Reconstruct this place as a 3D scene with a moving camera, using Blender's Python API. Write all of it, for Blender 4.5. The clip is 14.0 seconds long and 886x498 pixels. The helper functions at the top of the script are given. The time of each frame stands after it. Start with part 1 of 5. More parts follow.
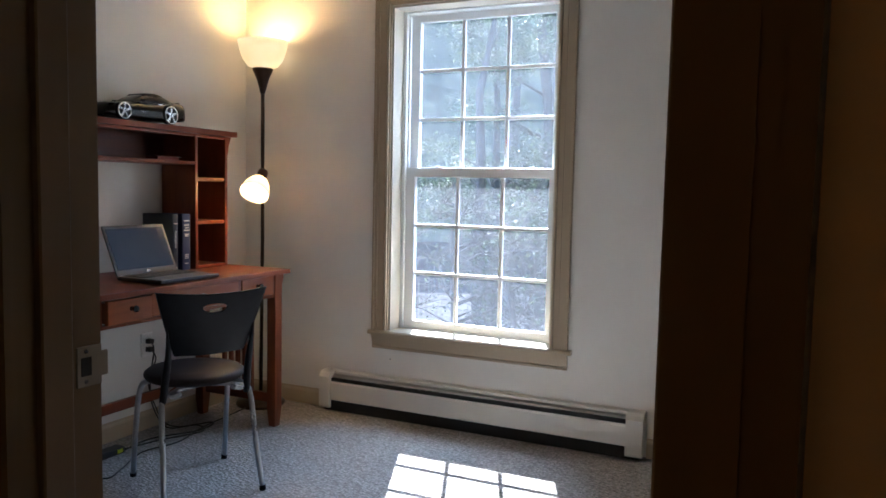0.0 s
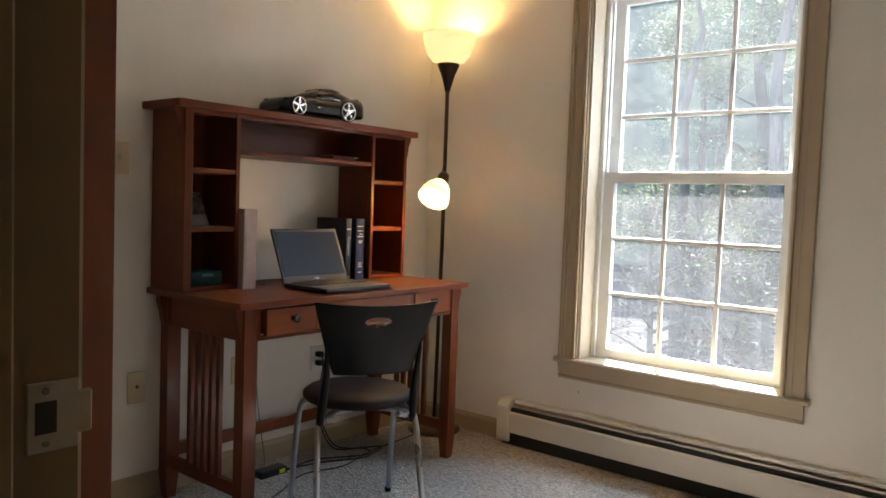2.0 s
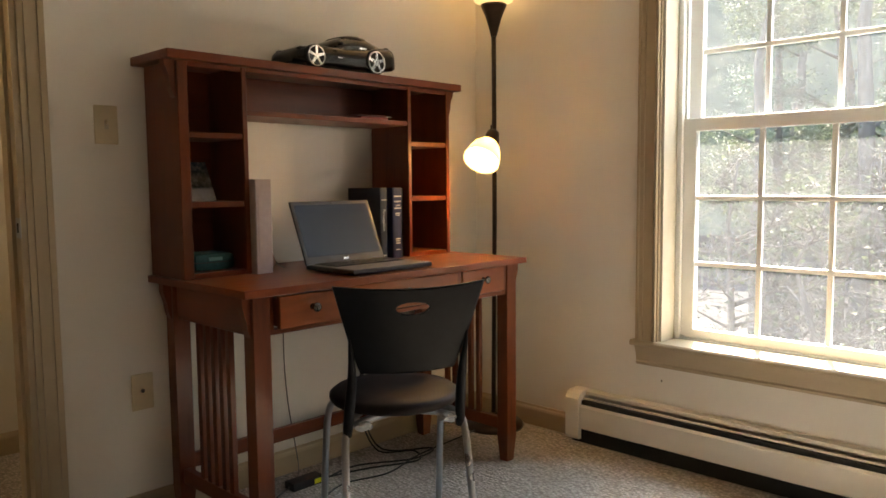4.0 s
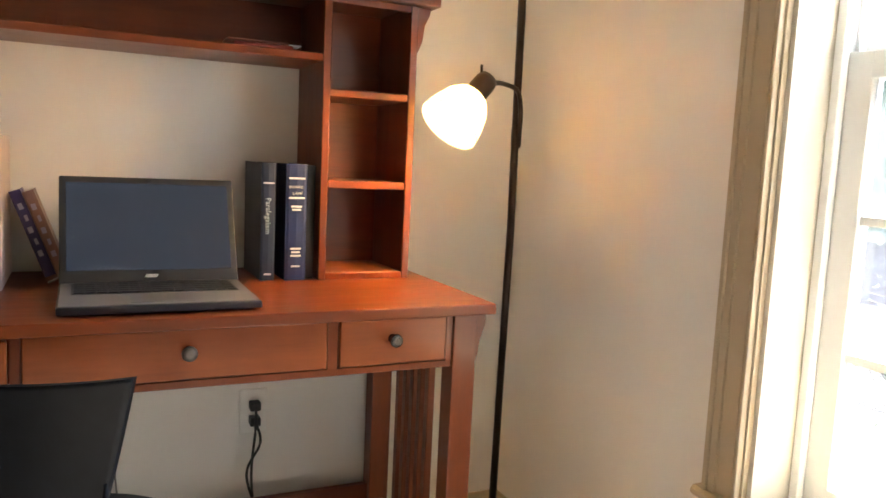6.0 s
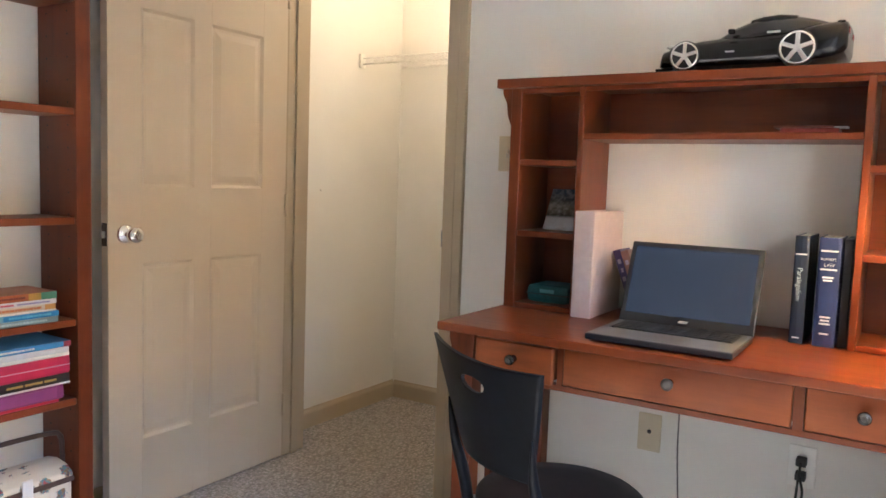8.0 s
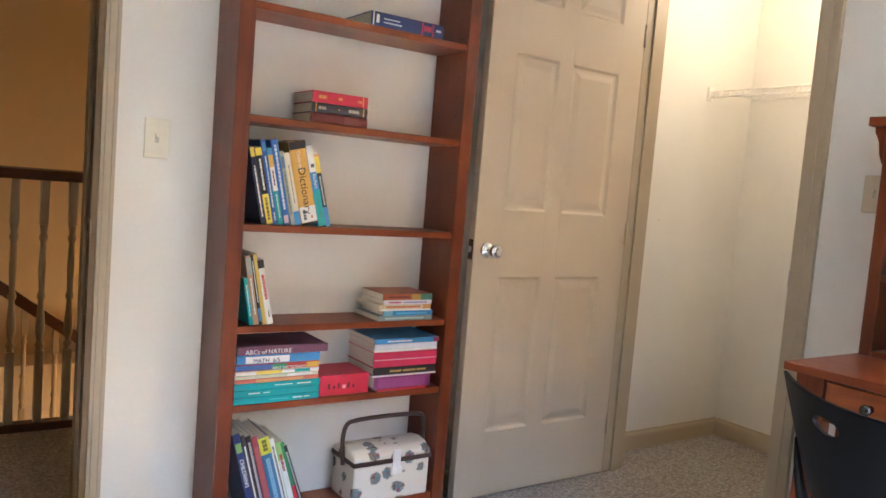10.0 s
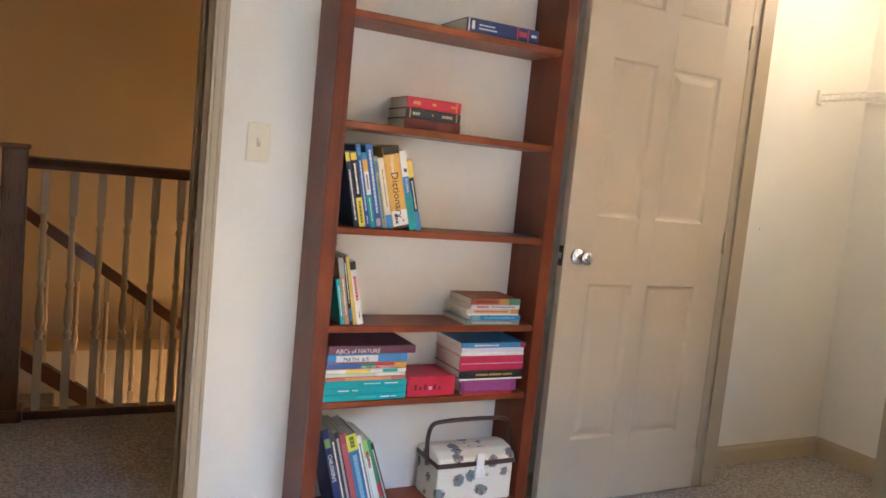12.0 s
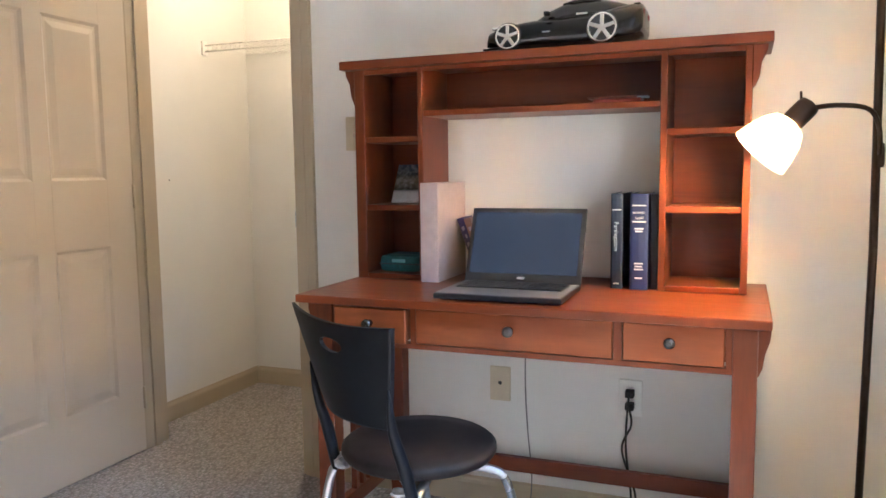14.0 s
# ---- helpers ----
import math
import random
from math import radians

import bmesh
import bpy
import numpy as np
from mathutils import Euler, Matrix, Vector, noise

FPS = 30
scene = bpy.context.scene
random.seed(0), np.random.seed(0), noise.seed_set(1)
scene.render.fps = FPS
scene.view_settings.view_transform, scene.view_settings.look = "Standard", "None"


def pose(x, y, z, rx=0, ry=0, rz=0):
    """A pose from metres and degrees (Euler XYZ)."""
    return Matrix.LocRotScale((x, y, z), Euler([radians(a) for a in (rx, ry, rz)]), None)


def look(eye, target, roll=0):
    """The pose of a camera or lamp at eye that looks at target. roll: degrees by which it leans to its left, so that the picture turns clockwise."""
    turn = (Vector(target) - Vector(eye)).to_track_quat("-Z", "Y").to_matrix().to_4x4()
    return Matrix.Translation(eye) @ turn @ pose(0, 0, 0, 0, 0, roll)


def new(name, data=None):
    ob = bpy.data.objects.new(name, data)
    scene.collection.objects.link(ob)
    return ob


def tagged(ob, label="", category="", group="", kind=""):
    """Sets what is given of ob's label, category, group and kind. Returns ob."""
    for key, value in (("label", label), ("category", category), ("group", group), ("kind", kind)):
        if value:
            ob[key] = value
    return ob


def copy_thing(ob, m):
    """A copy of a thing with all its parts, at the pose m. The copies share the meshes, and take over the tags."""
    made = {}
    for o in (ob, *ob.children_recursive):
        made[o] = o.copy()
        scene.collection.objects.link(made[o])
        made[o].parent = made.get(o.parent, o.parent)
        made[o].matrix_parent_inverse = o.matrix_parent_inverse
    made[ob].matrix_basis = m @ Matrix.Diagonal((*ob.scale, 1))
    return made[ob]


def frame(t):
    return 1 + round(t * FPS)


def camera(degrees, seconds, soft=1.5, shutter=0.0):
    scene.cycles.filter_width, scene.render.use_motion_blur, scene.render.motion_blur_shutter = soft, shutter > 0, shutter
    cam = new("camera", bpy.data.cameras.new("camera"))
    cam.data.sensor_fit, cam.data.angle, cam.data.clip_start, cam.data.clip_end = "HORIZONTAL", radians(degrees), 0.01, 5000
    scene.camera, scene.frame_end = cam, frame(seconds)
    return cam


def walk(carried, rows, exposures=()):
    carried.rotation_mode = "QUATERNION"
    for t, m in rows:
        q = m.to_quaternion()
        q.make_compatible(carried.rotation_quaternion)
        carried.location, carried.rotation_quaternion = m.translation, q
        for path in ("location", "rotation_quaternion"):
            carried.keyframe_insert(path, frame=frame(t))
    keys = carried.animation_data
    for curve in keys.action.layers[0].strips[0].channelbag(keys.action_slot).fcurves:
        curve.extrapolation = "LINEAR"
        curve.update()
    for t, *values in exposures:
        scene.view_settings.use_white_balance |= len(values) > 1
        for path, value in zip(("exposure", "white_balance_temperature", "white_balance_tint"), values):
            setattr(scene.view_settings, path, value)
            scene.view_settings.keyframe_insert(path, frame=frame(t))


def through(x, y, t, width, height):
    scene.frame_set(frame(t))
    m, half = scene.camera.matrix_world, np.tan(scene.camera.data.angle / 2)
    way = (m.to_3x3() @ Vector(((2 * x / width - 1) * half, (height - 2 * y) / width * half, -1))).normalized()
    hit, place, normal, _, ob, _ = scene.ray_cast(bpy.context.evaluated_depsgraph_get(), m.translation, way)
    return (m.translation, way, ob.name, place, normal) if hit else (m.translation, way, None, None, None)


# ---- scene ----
# ---- camera ----
cam = camera(60.7, 14.0, soft=1.6)
PATH = [
    (0, (-3.388, -2.766, 1.172), (-1.575, -1.937, 1.017), 1.2),
    (0.5, (-3.276, -2.703, 1.163), (-1.538, -1.725, 1.01), 2.5),
    (1, (-3.129, -2.608, 1.13), (-1.461, -1.516, 0.97), 2.1),
    (1.5, (-3.02, -2.576, 1.12), (-1.442, -1.355, 0.978), 1.6),
    (2, (-2.991, -2.547, 1.11), (-1.441, -1.289, 0.994), 2.1),
    (4.3, (-2.411, -2.216, 1.049), (-1.009, -0.802, 0.868), -0.8),
    (4.5, (-2.265, -2.162, 1.061), (-0.925, -0.686, 0.899), 0.3),
    (5, (-1.898, -2.062, 1.066), (-0.806, -0.402, 0.842), 1.9),
    (5.5, (-1.491, -1.969, 1.067), (-0.607, -0.193, 0.816), 1.7),
    (6, (-1.122, -1.883, 1.058), (-0.258, -0.094, 0.828), 2.7),
    (6.5, (-0.81, -1.932, 1.081), (-0.384, 0.003, 0.808), 3.5),
    (7, (-0.666, -1.936, 1.074), (-0.781, 0.034, 0.75), 4.1),
    (7.5, (-0.576, -2.043, 1.106), (-1.263, -0.179, 0.875), 2.6),
    (8, (-0.51, -2.206, 1.139), (-1.571, -0.519, 0.959), 2.0),
    (8.5, (-0.482, -2.288, 1.125), (-1.722, -0.73, 0.94), 2.5),
    (9, (-0.472, -2.375, 1.124), (-1.868, -0.952, 0.96), 3.2),
    (11.5, (-0.472, -2.4, 1.183), (-2.256, -1.52, 0.983), 5.6),
    (12, (-0.463, -2.392, 1.174), (-2.229, -1.474, 0.983), 5.6),
    (12.5, (-0.459, -2.358, 1.151), (-2.111, -1.237, 1.022), 4.4),
    (13, (-0.443, -2.345, 1.144), (-1.78, -0.86, 1.064), 2.2),
    (13.5, (-0.426, -2.357, 1.131), (-1.407, -0.621, 0.987), 0.4),
    (14, (-0.424, -2.308, 1.106), (-1.159, -0.46, 0.899), -0.7),
]
EXPO = [(0.0, 3.4, 5200, 10), (1.5, 3.55, 5950, 10), (2.2, 3.6, 6500, 10), (4.3, 3.8, 7600, 10), (5.0, 4.35, 7900, 10), (5.5, 4.75, 7100, 10), (6.0, 4.55, 6500, 10), (6.5, 3.95, 6700, 10),
        (7.0, 4.6, 6200, 10), (7.5, 4.8, 5800, 10), (8.5, 4.9, 5500, 10), (9.0, 4.9, 5500, 10), (11.5, 4.85, 5450, 10), (12.5, 4.9, 5500, 10), (14.0, 5.0, 5350, 10)]
walk(cam, [(t, look(e, g, r)) for t, e, g, r in PATH], EXPO)

# ---- light ----
SUN_WAY = Vector((-1.0, -0.40, -1.0)).normalized()
world = bpy.data.worlds.new("sky")
scene.world = world
world.use_nodes = True
wn = world.node_tree.nodes
sky = wn.new("ShaderNodeTexSky")
sky.sky_type, sky.sun_disc = "NISHITA", False
sky.sun_elevation = math.asin(-SUN_WAY.z)
sky.sun_rotation = math.atan2(-SUN_WAY.x, -SUN_WAY.y)
wn["Background"].inputs[1].default_value = 0.15
world.node_tree.links.new(sky.outputs[0], wn["Background"].inputs[0])
sun = new("sun", bpy.data.lights.new("sun", "SUN"))
sun.data.energy, sun.data.angle, sun.data.color = 4.9, radians(0.6), (1.0, 0.94, 0.84)
sun.matrix_world = look(Vector((0, 0, 0)) - 20 * SUN_WAY, (0, 0, 0))


def bulb(name, at, watts, radius, color):
    ob = new(name, bpy.data.lights.new(name, "POINT"))
    ob.data.energy, ob.data.shadow_soft_size, ob.data.color = watts, radius, color
    ob.location = at
    return ob


# added area lamp, out of view, for the bright sky above the trees
glow = new("sky_fill_lamp", bpy.data.lights.new("sky_fill_lamp", "AREA"))
glow.data.shape, glow.data.size, glow.data.size_y = "RECTANGLE", 2.2, 1.2
glow.data.energy, glow.data.color = 22.0, (0.54, 0.76, 1.0)
glow.matrix_world = look((1.5, -1.45, 3.45), (-1.2, -0.95, 0.2))

WARM = (1.0, 0.58, 0.22)

# ---- materials ----


class Nodes:
    """A short way to write one node material."""

    def __init__(self, name, rough=0.5, metal=0.0, coat=0.0, spec=0.5):
        self.mat = bpy.data.materials.new(name)
        self.mat.use_nodes = True
        self.t = self.mat.node_tree
        self.b = self.t.nodes["Principled BSDF"]
        self.b.inputs["Roughness"].default_value = rough
        self.b.inputs["Metallic"].default_value = metal
        self.b.inputs["Coat Weight"].default_value = coat
        self.b.inputs["Coat Roughness"].default_value = 0.15
        self.b.inputs["Specular IOR Level"].default_value = spec
        self.co = self.add("ShaderNodeTexCoord").outputs["Object"]

    def add(self, kind, **ins):
        n = self.t.nodes.new(kind)
        for k, v in ins.items():
            n.inputs[k.replace("_", " ")].default_value = v
        return n

    def wire(self, a, b):
        self.t.links.new(a, b)

    def stretched(self, sx, sy, sz):
        m = self.add("ShaderNodeMapping")
        m.inputs["Scale"].default_value = (sx, sy, sz)
        self.wire(self.co, m.inputs["Vector"])
        return m.outputs[0]

    def noise(self, scale, detail=4, rough=0.55, vec=None, distortion=0.0):
        n = self.add("ShaderNodeTexNoise", Scale=scale, Detail=detail, Roughness=rough, Distortion=distortion)
        self.wire(vec or self.co, n.inputs["Vector"])
        return n.outputs[0]

    def ramp(self, fac, *stops):
        r = self.add("ShaderNodeValToRGB")
        el = r.color_ramp.elements
        while len(el) < len(stops):
            el.new(0.5)
        for e, (p, c) in zip(el, stops):
            e.position, e.color = p, (*c, 1)
        self.wire(fac, r.inputs[0])
        return r.outputs[0]

    def mix(self, fac, a, b, kind="MIX"):
        m = self.t.nodes.new("ShaderNodeMix")
        m.data_type, m.blend_type = "RGBA", kind
        if isinstance(fac, float):
            m.inputs[0].default_value = fac
        else:
            self.wire(fac, m.inputs[0])
        for v, s in ((a, m.inputs[6]), (b, m.inputs[7])):
            if isinstance(v, tuple):
                s.default_value = (*v, 1)
            else:
                self.wire(v, s)
        return m.outputs[2]

    def color(self, c):
        if isinstance(c, tuple):
            self.b.inputs["Base Color"].default_value = (*c, 1)
        else:
            self.wire(c, self.b.inputs["Base Color"])
        return self

    def bump(self, h, strength=0.2, dist=0.002):
        b = self.add("ShaderNodeBump", Strength=strength, Distance=dist)
        self.wire(h, b.inputs["Height"])
        self.wire(b.outputs[0], self.b.inputs["Normal"])
        return self

    def gloss(self, h, lo, hi):
        m = self.add("ShaderNodeMapRange", To_Min=lo, To_Max=hi)
        self.wire(h, m.inputs[0])
        self.wire(m.outputs[0], self.b.inputs["Roughness"])
        return self


def dim(c, k):
    return tuple(min(1.0, v * k) for v in c)


def paint(name, c, rough=0.6, patch=0.06, grain=0.12):
    n = Nodes(name, rough, spec=0.35)
    a, b = n.noise(1.7, 3), n.noise(260, 3)
    n.color(n.ramp(a, (0.3, dim(c, 1 - patch)), (0.7, dim(c, 1 + patch * 0.5))))
    n.gloss(a, rough - 0.08, rough + 0.08)
    return n.bump(b, grain, 0.0012).mat


def wood(name, dark, light, along, rough=0.35, coat=0.30):
    n = Nodes(name, rough, coat=coat, spec=0.28)
    s = [22.0, 22.0, 22.0]
    s["xyz".index(along)] = 2.2
    v = n.stretched(*s)
    g1 = n.noise(1.0, 6, 0.62, v, 0.6)
    g2 = n.noise(6.0, 4, 0.6, v)
    big = n.noise(4.5, 3)
    base = n.ramp(g1, (0.18, dark), (0.46, dim(light, 0.82)), (0.85, light))
    base = n.mix(0.16, base, n.ramp(g2, (0.35, dark), (0.7, light)))
    n.color(n.mix(n.ramp(big, (0.40, (0, 0, 0)), (0.68, (0.5, 0.5, 0.5))), base, dim(dark, 1.3)))
    n.gloss(g2, rough - 0.06, rough + 0.14)
    return n.bump(g2, 0.06, 0.0006).mat


def plain(name, c, rough=0.5, metal=0.0, vary=0.12, scale=30.0, coat=0.0, bump=0.08, spec=0.5):
    n = Nodes(name, rough, metal, coat, spec)
    a = n.noise(scale, 4)
    n.color(n.ramp(a, (0.3, dim(c, 1 - vary)), (0.72, dim(c, 1 + vary))))
    n.gloss(n.noise(scale * 0.2, 3), max(0.03, rough - 0.08), rough + 0.1)
    return n.bump(n.noise(scale * 12, 2), bump, 0.0006).mat


def carpet_material():
    n = Nodes("carpet_loop", 0.95, spec=0.1)
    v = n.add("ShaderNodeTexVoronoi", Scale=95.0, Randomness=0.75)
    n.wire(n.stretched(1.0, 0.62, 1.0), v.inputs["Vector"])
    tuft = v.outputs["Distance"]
    speck = n.noise(120, 3, 0.7)
    worn = n.noise(1.3, 4)
    c = n.ramp(speck, (0.3, (0.23, 0.21, 0.19)), (0.5, (0.455, 0.415, 0.385)), (0.72, (0.62, 0.585, 0.55)))
    # gaps between the loops darkened, their shade put into the colour
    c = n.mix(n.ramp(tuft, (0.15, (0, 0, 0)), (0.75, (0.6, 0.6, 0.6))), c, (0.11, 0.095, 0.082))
    n.color(n.mix(n.ramp(worn, (0.35, (0, 0, 0)), (0.75, (0.22, 0.22, 0.22))), c, (0.26, 0.235, 0.215)))
    inv = n.add("ShaderNodeMath", Value=1.0)
    inv.operation = "SUBTRACT"
    inv.inputs[0].default_value = 1.0
    n.wire(tuft, inv.inputs[1])
    return n.bump(inv.outputs[0], 1.0, 0.006).mat


def glass_material():
    m = bpy.data.materials.new("window_glass")
    m.use_nodes = True
    t = m.node_tree
    t.nodes.clear()
    out, see, gl = t.nodes.new("ShaderNodeOutputMaterial"), t.nodes.new("ShaderNodeBsdfTransparent"), t.nodes.new("ShaderNodeBsdfGlossy")
    dust, mix, mix2, fr = t.nodes.new("ShaderNodeBsdfTranslucent"), t.nodes.new("ShaderNodeMixShader"), t.nodes.new("ShaderNodeMixShader"), t.nodes.new("ShaderNodeFresnel")
    co, no, mr = t.nodes.new("ShaderNodeTexCoord"), t.nodes.new("ShaderNodeTexNoise"), t.nodes.new("ShaderNodeMapRange")
    no.inputs["Scale"].default_value, no.inputs["Detail"].default_value = 9.0, 6.0
    mr.inputs["To Min"].default_value, mr.inputs["To Max"].default_value = 0.006, 0.018
    gl.inputs["Roughness"].default_value = 0.02
    dust.inputs[0].default_value = (0.9, 0.93, 1.0, 1)
    t.links.new(co.outputs["Object"], no.inputs["Vector"])
    t.links.new(no.outputs[0], mr.inputs[0])
    t.links.new(mr.outputs[0], mix.inputs[0])
    t.links.new(see.outputs[0], mix.inputs[1])
    t.links.new(dust.outputs[0], mix.inputs[2])
    t.links.new(fr.outputs[0], mix2.inputs[0])
    t.links.new(mix.outputs[0], mix2.inputs[1])
    t.links.new(gl.outputs[0], mix2.inputs[2])
    t.links.new(mix2.outputs[0], out.inputs[0])
    return m


def shade_material(name, strength):
    n = Nodes(name, 0.45)
    n.color((0.9, 0.84, 0.70))
    vein = n.noise(14, 5, 0.6, None, 1.5)
    n.wire(n.ramp(vein, (0.35, (1.0, 0.58, 0.20)), (0.65, (1.0, 0.74, 0.36))), n.b.inputs["Emission Color"])
    n.b.inputs["Emission Strength"].default_value = strength
    n.b.inputs["Transmission Weight"].default_value = 0.0
    return n.mat


def lit_glass(name, strength, through):
    """Thin opal glass that lets some of its bulb's light out."""
    mat = shade_material(name, strength)
    t = mat.node_tree
    tr, mx = t.nodes.new("ShaderNodeBsdfTranslucent"), t.nodes.new("ShaderNodeMixShader")
    tr.inputs[0].default_value = (0.95, 0.82, 0.60, 1)
    mx.inputs[0].default_value = through
    t.links.new(t.nodes["Principled BSDF"].outputs[0], mx.inputs[1])
    t.links.new(tr.outputs[0], mx.inputs[2])
    t.links.new(mx.outputs[0], t.nodes["Material Output"].inputs[0])
    return mat


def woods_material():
    """Far woodland whose sunlight and haze are painted in as glow."""
    n = Nodes("far_woods_glow", 1.0)
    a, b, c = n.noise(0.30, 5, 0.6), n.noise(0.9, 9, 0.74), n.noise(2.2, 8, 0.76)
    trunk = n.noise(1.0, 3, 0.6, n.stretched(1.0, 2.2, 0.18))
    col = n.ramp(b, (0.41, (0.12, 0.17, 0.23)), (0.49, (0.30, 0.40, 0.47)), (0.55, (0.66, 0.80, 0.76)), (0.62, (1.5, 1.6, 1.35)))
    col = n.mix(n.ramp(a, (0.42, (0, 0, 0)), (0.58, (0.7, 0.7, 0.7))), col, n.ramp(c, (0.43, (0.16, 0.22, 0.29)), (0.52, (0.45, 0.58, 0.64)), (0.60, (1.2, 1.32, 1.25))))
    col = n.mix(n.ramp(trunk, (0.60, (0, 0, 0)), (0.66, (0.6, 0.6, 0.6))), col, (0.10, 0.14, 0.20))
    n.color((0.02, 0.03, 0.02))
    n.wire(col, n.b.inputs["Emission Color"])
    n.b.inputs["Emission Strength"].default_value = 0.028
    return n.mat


def leaf_material(name, c):
    n = Nodes(name, 0.6, spec=0.25)
    i = n.add("ShaderNodeNewGeometry").outputs["Random Per Island"]
    col = n.ramp(i, (0.1, dim(c, 0.6)), (0.9, dim(c, 1.5)))
    n.color(col)
    tr, mx = n.add("ShaderNodeBsdfTranslucent"), n.add("ShaderNodeMixShader", Fac=0.5)
    n.wire(col, tr.inputs[0])
    n.wire(n.b.outputs[0], mx.inputs[1])
    n.wire(tr.outputs[0], mx.inputs[2])
    n.wire(mx.outputs[0], n.t.nodes["Material Output"].inputs[0])
    return n.mat


def fabric_material():
    """Cream cotton with small printed motifs."""
    n = Nodes("printed_cotton", 0.85, spec=0.2)
    v = n.add("ShaderNodeTexVoronoi", Scale=17.0, Randomness=0.8)
    n.wire(n.co, v.inputs["Vector"])
    wob = n.noise(95, 3, 0.7)
    m = n.add("ShaderNodeMath")
    m.operation = "MULTIPLY_ADD"
    n.wire(wob, m.inputs[0])
    m.inputs[1].default_value = -0.50
    n.wire(v.outputs["Distance"], m.inputs[2])
    mask = n.ramp(m.outputs[0], (0.10, (1, 1, 1)), (0.12, (0, 0, 0)))
    tint = n.ramp(n.noise(60, 2), (0.36, (0.30, 0.07, 0.08)), (0.46, (0.07, 0.24, 0.30)), (0.56, (0.30, 0.20, 0.12)), (0.66, (0.06, 0.06, 0.08)))
    n.color(n.mix(mask, (0.66, 0.62, 0.54), tint))
    return n.bump(n.noise(600, 2), 0.2, 0.0006).mat


def picture_material():
    """Snowy house under a blue sky, printed."""
    n = Nodes("printed_scene", 0.35)
    s = n.add("ShaderNodeSeparateXYZ")
    n.wire(n.co, s.inputs[0])
    mr = n.add("ShaderNodeMapRange", From_Min=0.005, From_Max=0.125)
    n.wire(s.outputs[2], mr.inputs[0])
    base = n.ramp(mr.outputs[0], (0.0, (0.75, 0.77, 0.8)), (0.25, (0.6, 0.62, 0.66)), (0.32, (0.05, 0.05, 0.05)), (0.55, (0.22, 0.2, 0.17)), (0.72, (0.05, 0.07, 0.09)), (1.0, (0.04, 0.09, 0.16)))
    n.color(n.mix(n.ramp(n.noise(60, 4), (0.45, (0, 0, 0)), (0.7, (0.7, 0.7, 0.7))), base, (0.5, 0.5, 0.5)))
    return n.mat


WALL = paint("cream_wall_paint", (0.76, 0.735, 0.68))
HALLW = paint("tan_hall_paint", (0.62, 0.47, 0.28))
CEIL = paint("ceiling_paint", (0.80, 0.78, 0.73), 0.8)
TRIM = paint("taupe_trim_paint", (0.43, 0.35, 0.24), 0.42, 0.05, 0.06)
DOORP = paint("taupe_door_paint", (0.52, 0.435, 0.32), 0.42, 0.05, 0.08)
SASH = paint("white_vinyl", (0.87, 0.88, 0.87), 0.35, 0.03, 0.03)
HEATW = paint("cream_enamel", (0.76, 0.73, 0.65), 0.4, 0.05, 0.04)
CARPET = carpet_material()
GLASS = glass_material()
CHX = wood("cherry_across", (0.062, 0.013, 0.0035), (0.212, 0.045, 0.0098), "x")
CHY = wood("cherry_deep", (0.062, 0.013, 0.0035), (0.212, 0.045, 0.0098), "y")
CHZ = wood("cherry_upright", (0.058, 0.013, 0.0035), (0.19, 0.041, 0.0095), "z")
DRW = wood("drawer_front_cherry", (0.115, 0.025, 0.006), (0.29, 0.073, 0.017), "x")
BKY = wood("bookcase_shelf_wood", (.10,.020,.006), (.26,.062,.018), "y", 0.38)
BKZ = wood("bookcase_side_wood", (.065,.013,.005), (.19,.041,.012), "z", 0.4)
RAILW = wood("dark_stair_wood", (0.035, 0.014, 0.007), (0.11, 0.042, 0.018), "y", 0.3, 0.4)
NEWEL = wood("newel_wood", (0.05, 0.02, 0.01), (0.15, 0.06, 0.028), "z", 0.25, 0.5)
# darker brown than TRIM, for the entry jamb and hall-side casing
HTRIM = paint("darker_hall_trim", (0.165, 0.105, 0.048), 0.45, 0.06, 0.06)
BALU = paint("stone_baluster_paint", (0.48, 0.38, 0.25), 0.45)
BLACKP = plain("black_plastic", (0.004, 0.005, 0.0075), 0.46, 0, 0.2, 40, 0, 0.15, 0.16)
VINYL = plain("brown_black_vinyl", (0.014, 0.0100, 0.0092), 0.55, 0, 0.25, 25, 0, 0.3, 0.18)
STEEL = plain("satin_steel", (0.42, 0.44, 0.47), 0.28, 1.0, 0.06)
CHROME = plain("chrome", (0.82, 0.83, 0.85), 0.08, 1.0, 0.03)
BRONZE = plain("dark_bronze", (0.035, 0.02, 0.014), 0.35, 0.6, 0.2)
PEWTER = plain("pewter", (0.16, 0.15, 0.14), 0.25, 1.0, 0.2)
PLATE = plain("ivory_plate", (0.58, 0.50, 0.34), 0.35, 0, 0.04)
IVORY = plain("pale_ivory_plate", (0.70, 0.66, 0.53), 0.35, 0, 0.04)
WPLATE = plain("white_plate", (0.78, 0.77, 0.72), 0.35, 0, 0.04)
# near-black for slots and holes; also the painted shade inside the heater
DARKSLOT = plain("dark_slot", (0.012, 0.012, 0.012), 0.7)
CORD = plain("black_cord", (0.012, 0.012, 0.012), 0.5)
GCORD = plain("grey_cord", (0.16, 0.15, 0.14), 0.5)
PAPER = plain("book_pages", (0.66, 0.61, 0.50), 0.8, 0, 0.12, 200)
LAPG = plain("laptop_grey", (0.17, 0.17, 0.175), 0.42, 0.3, 0.08)
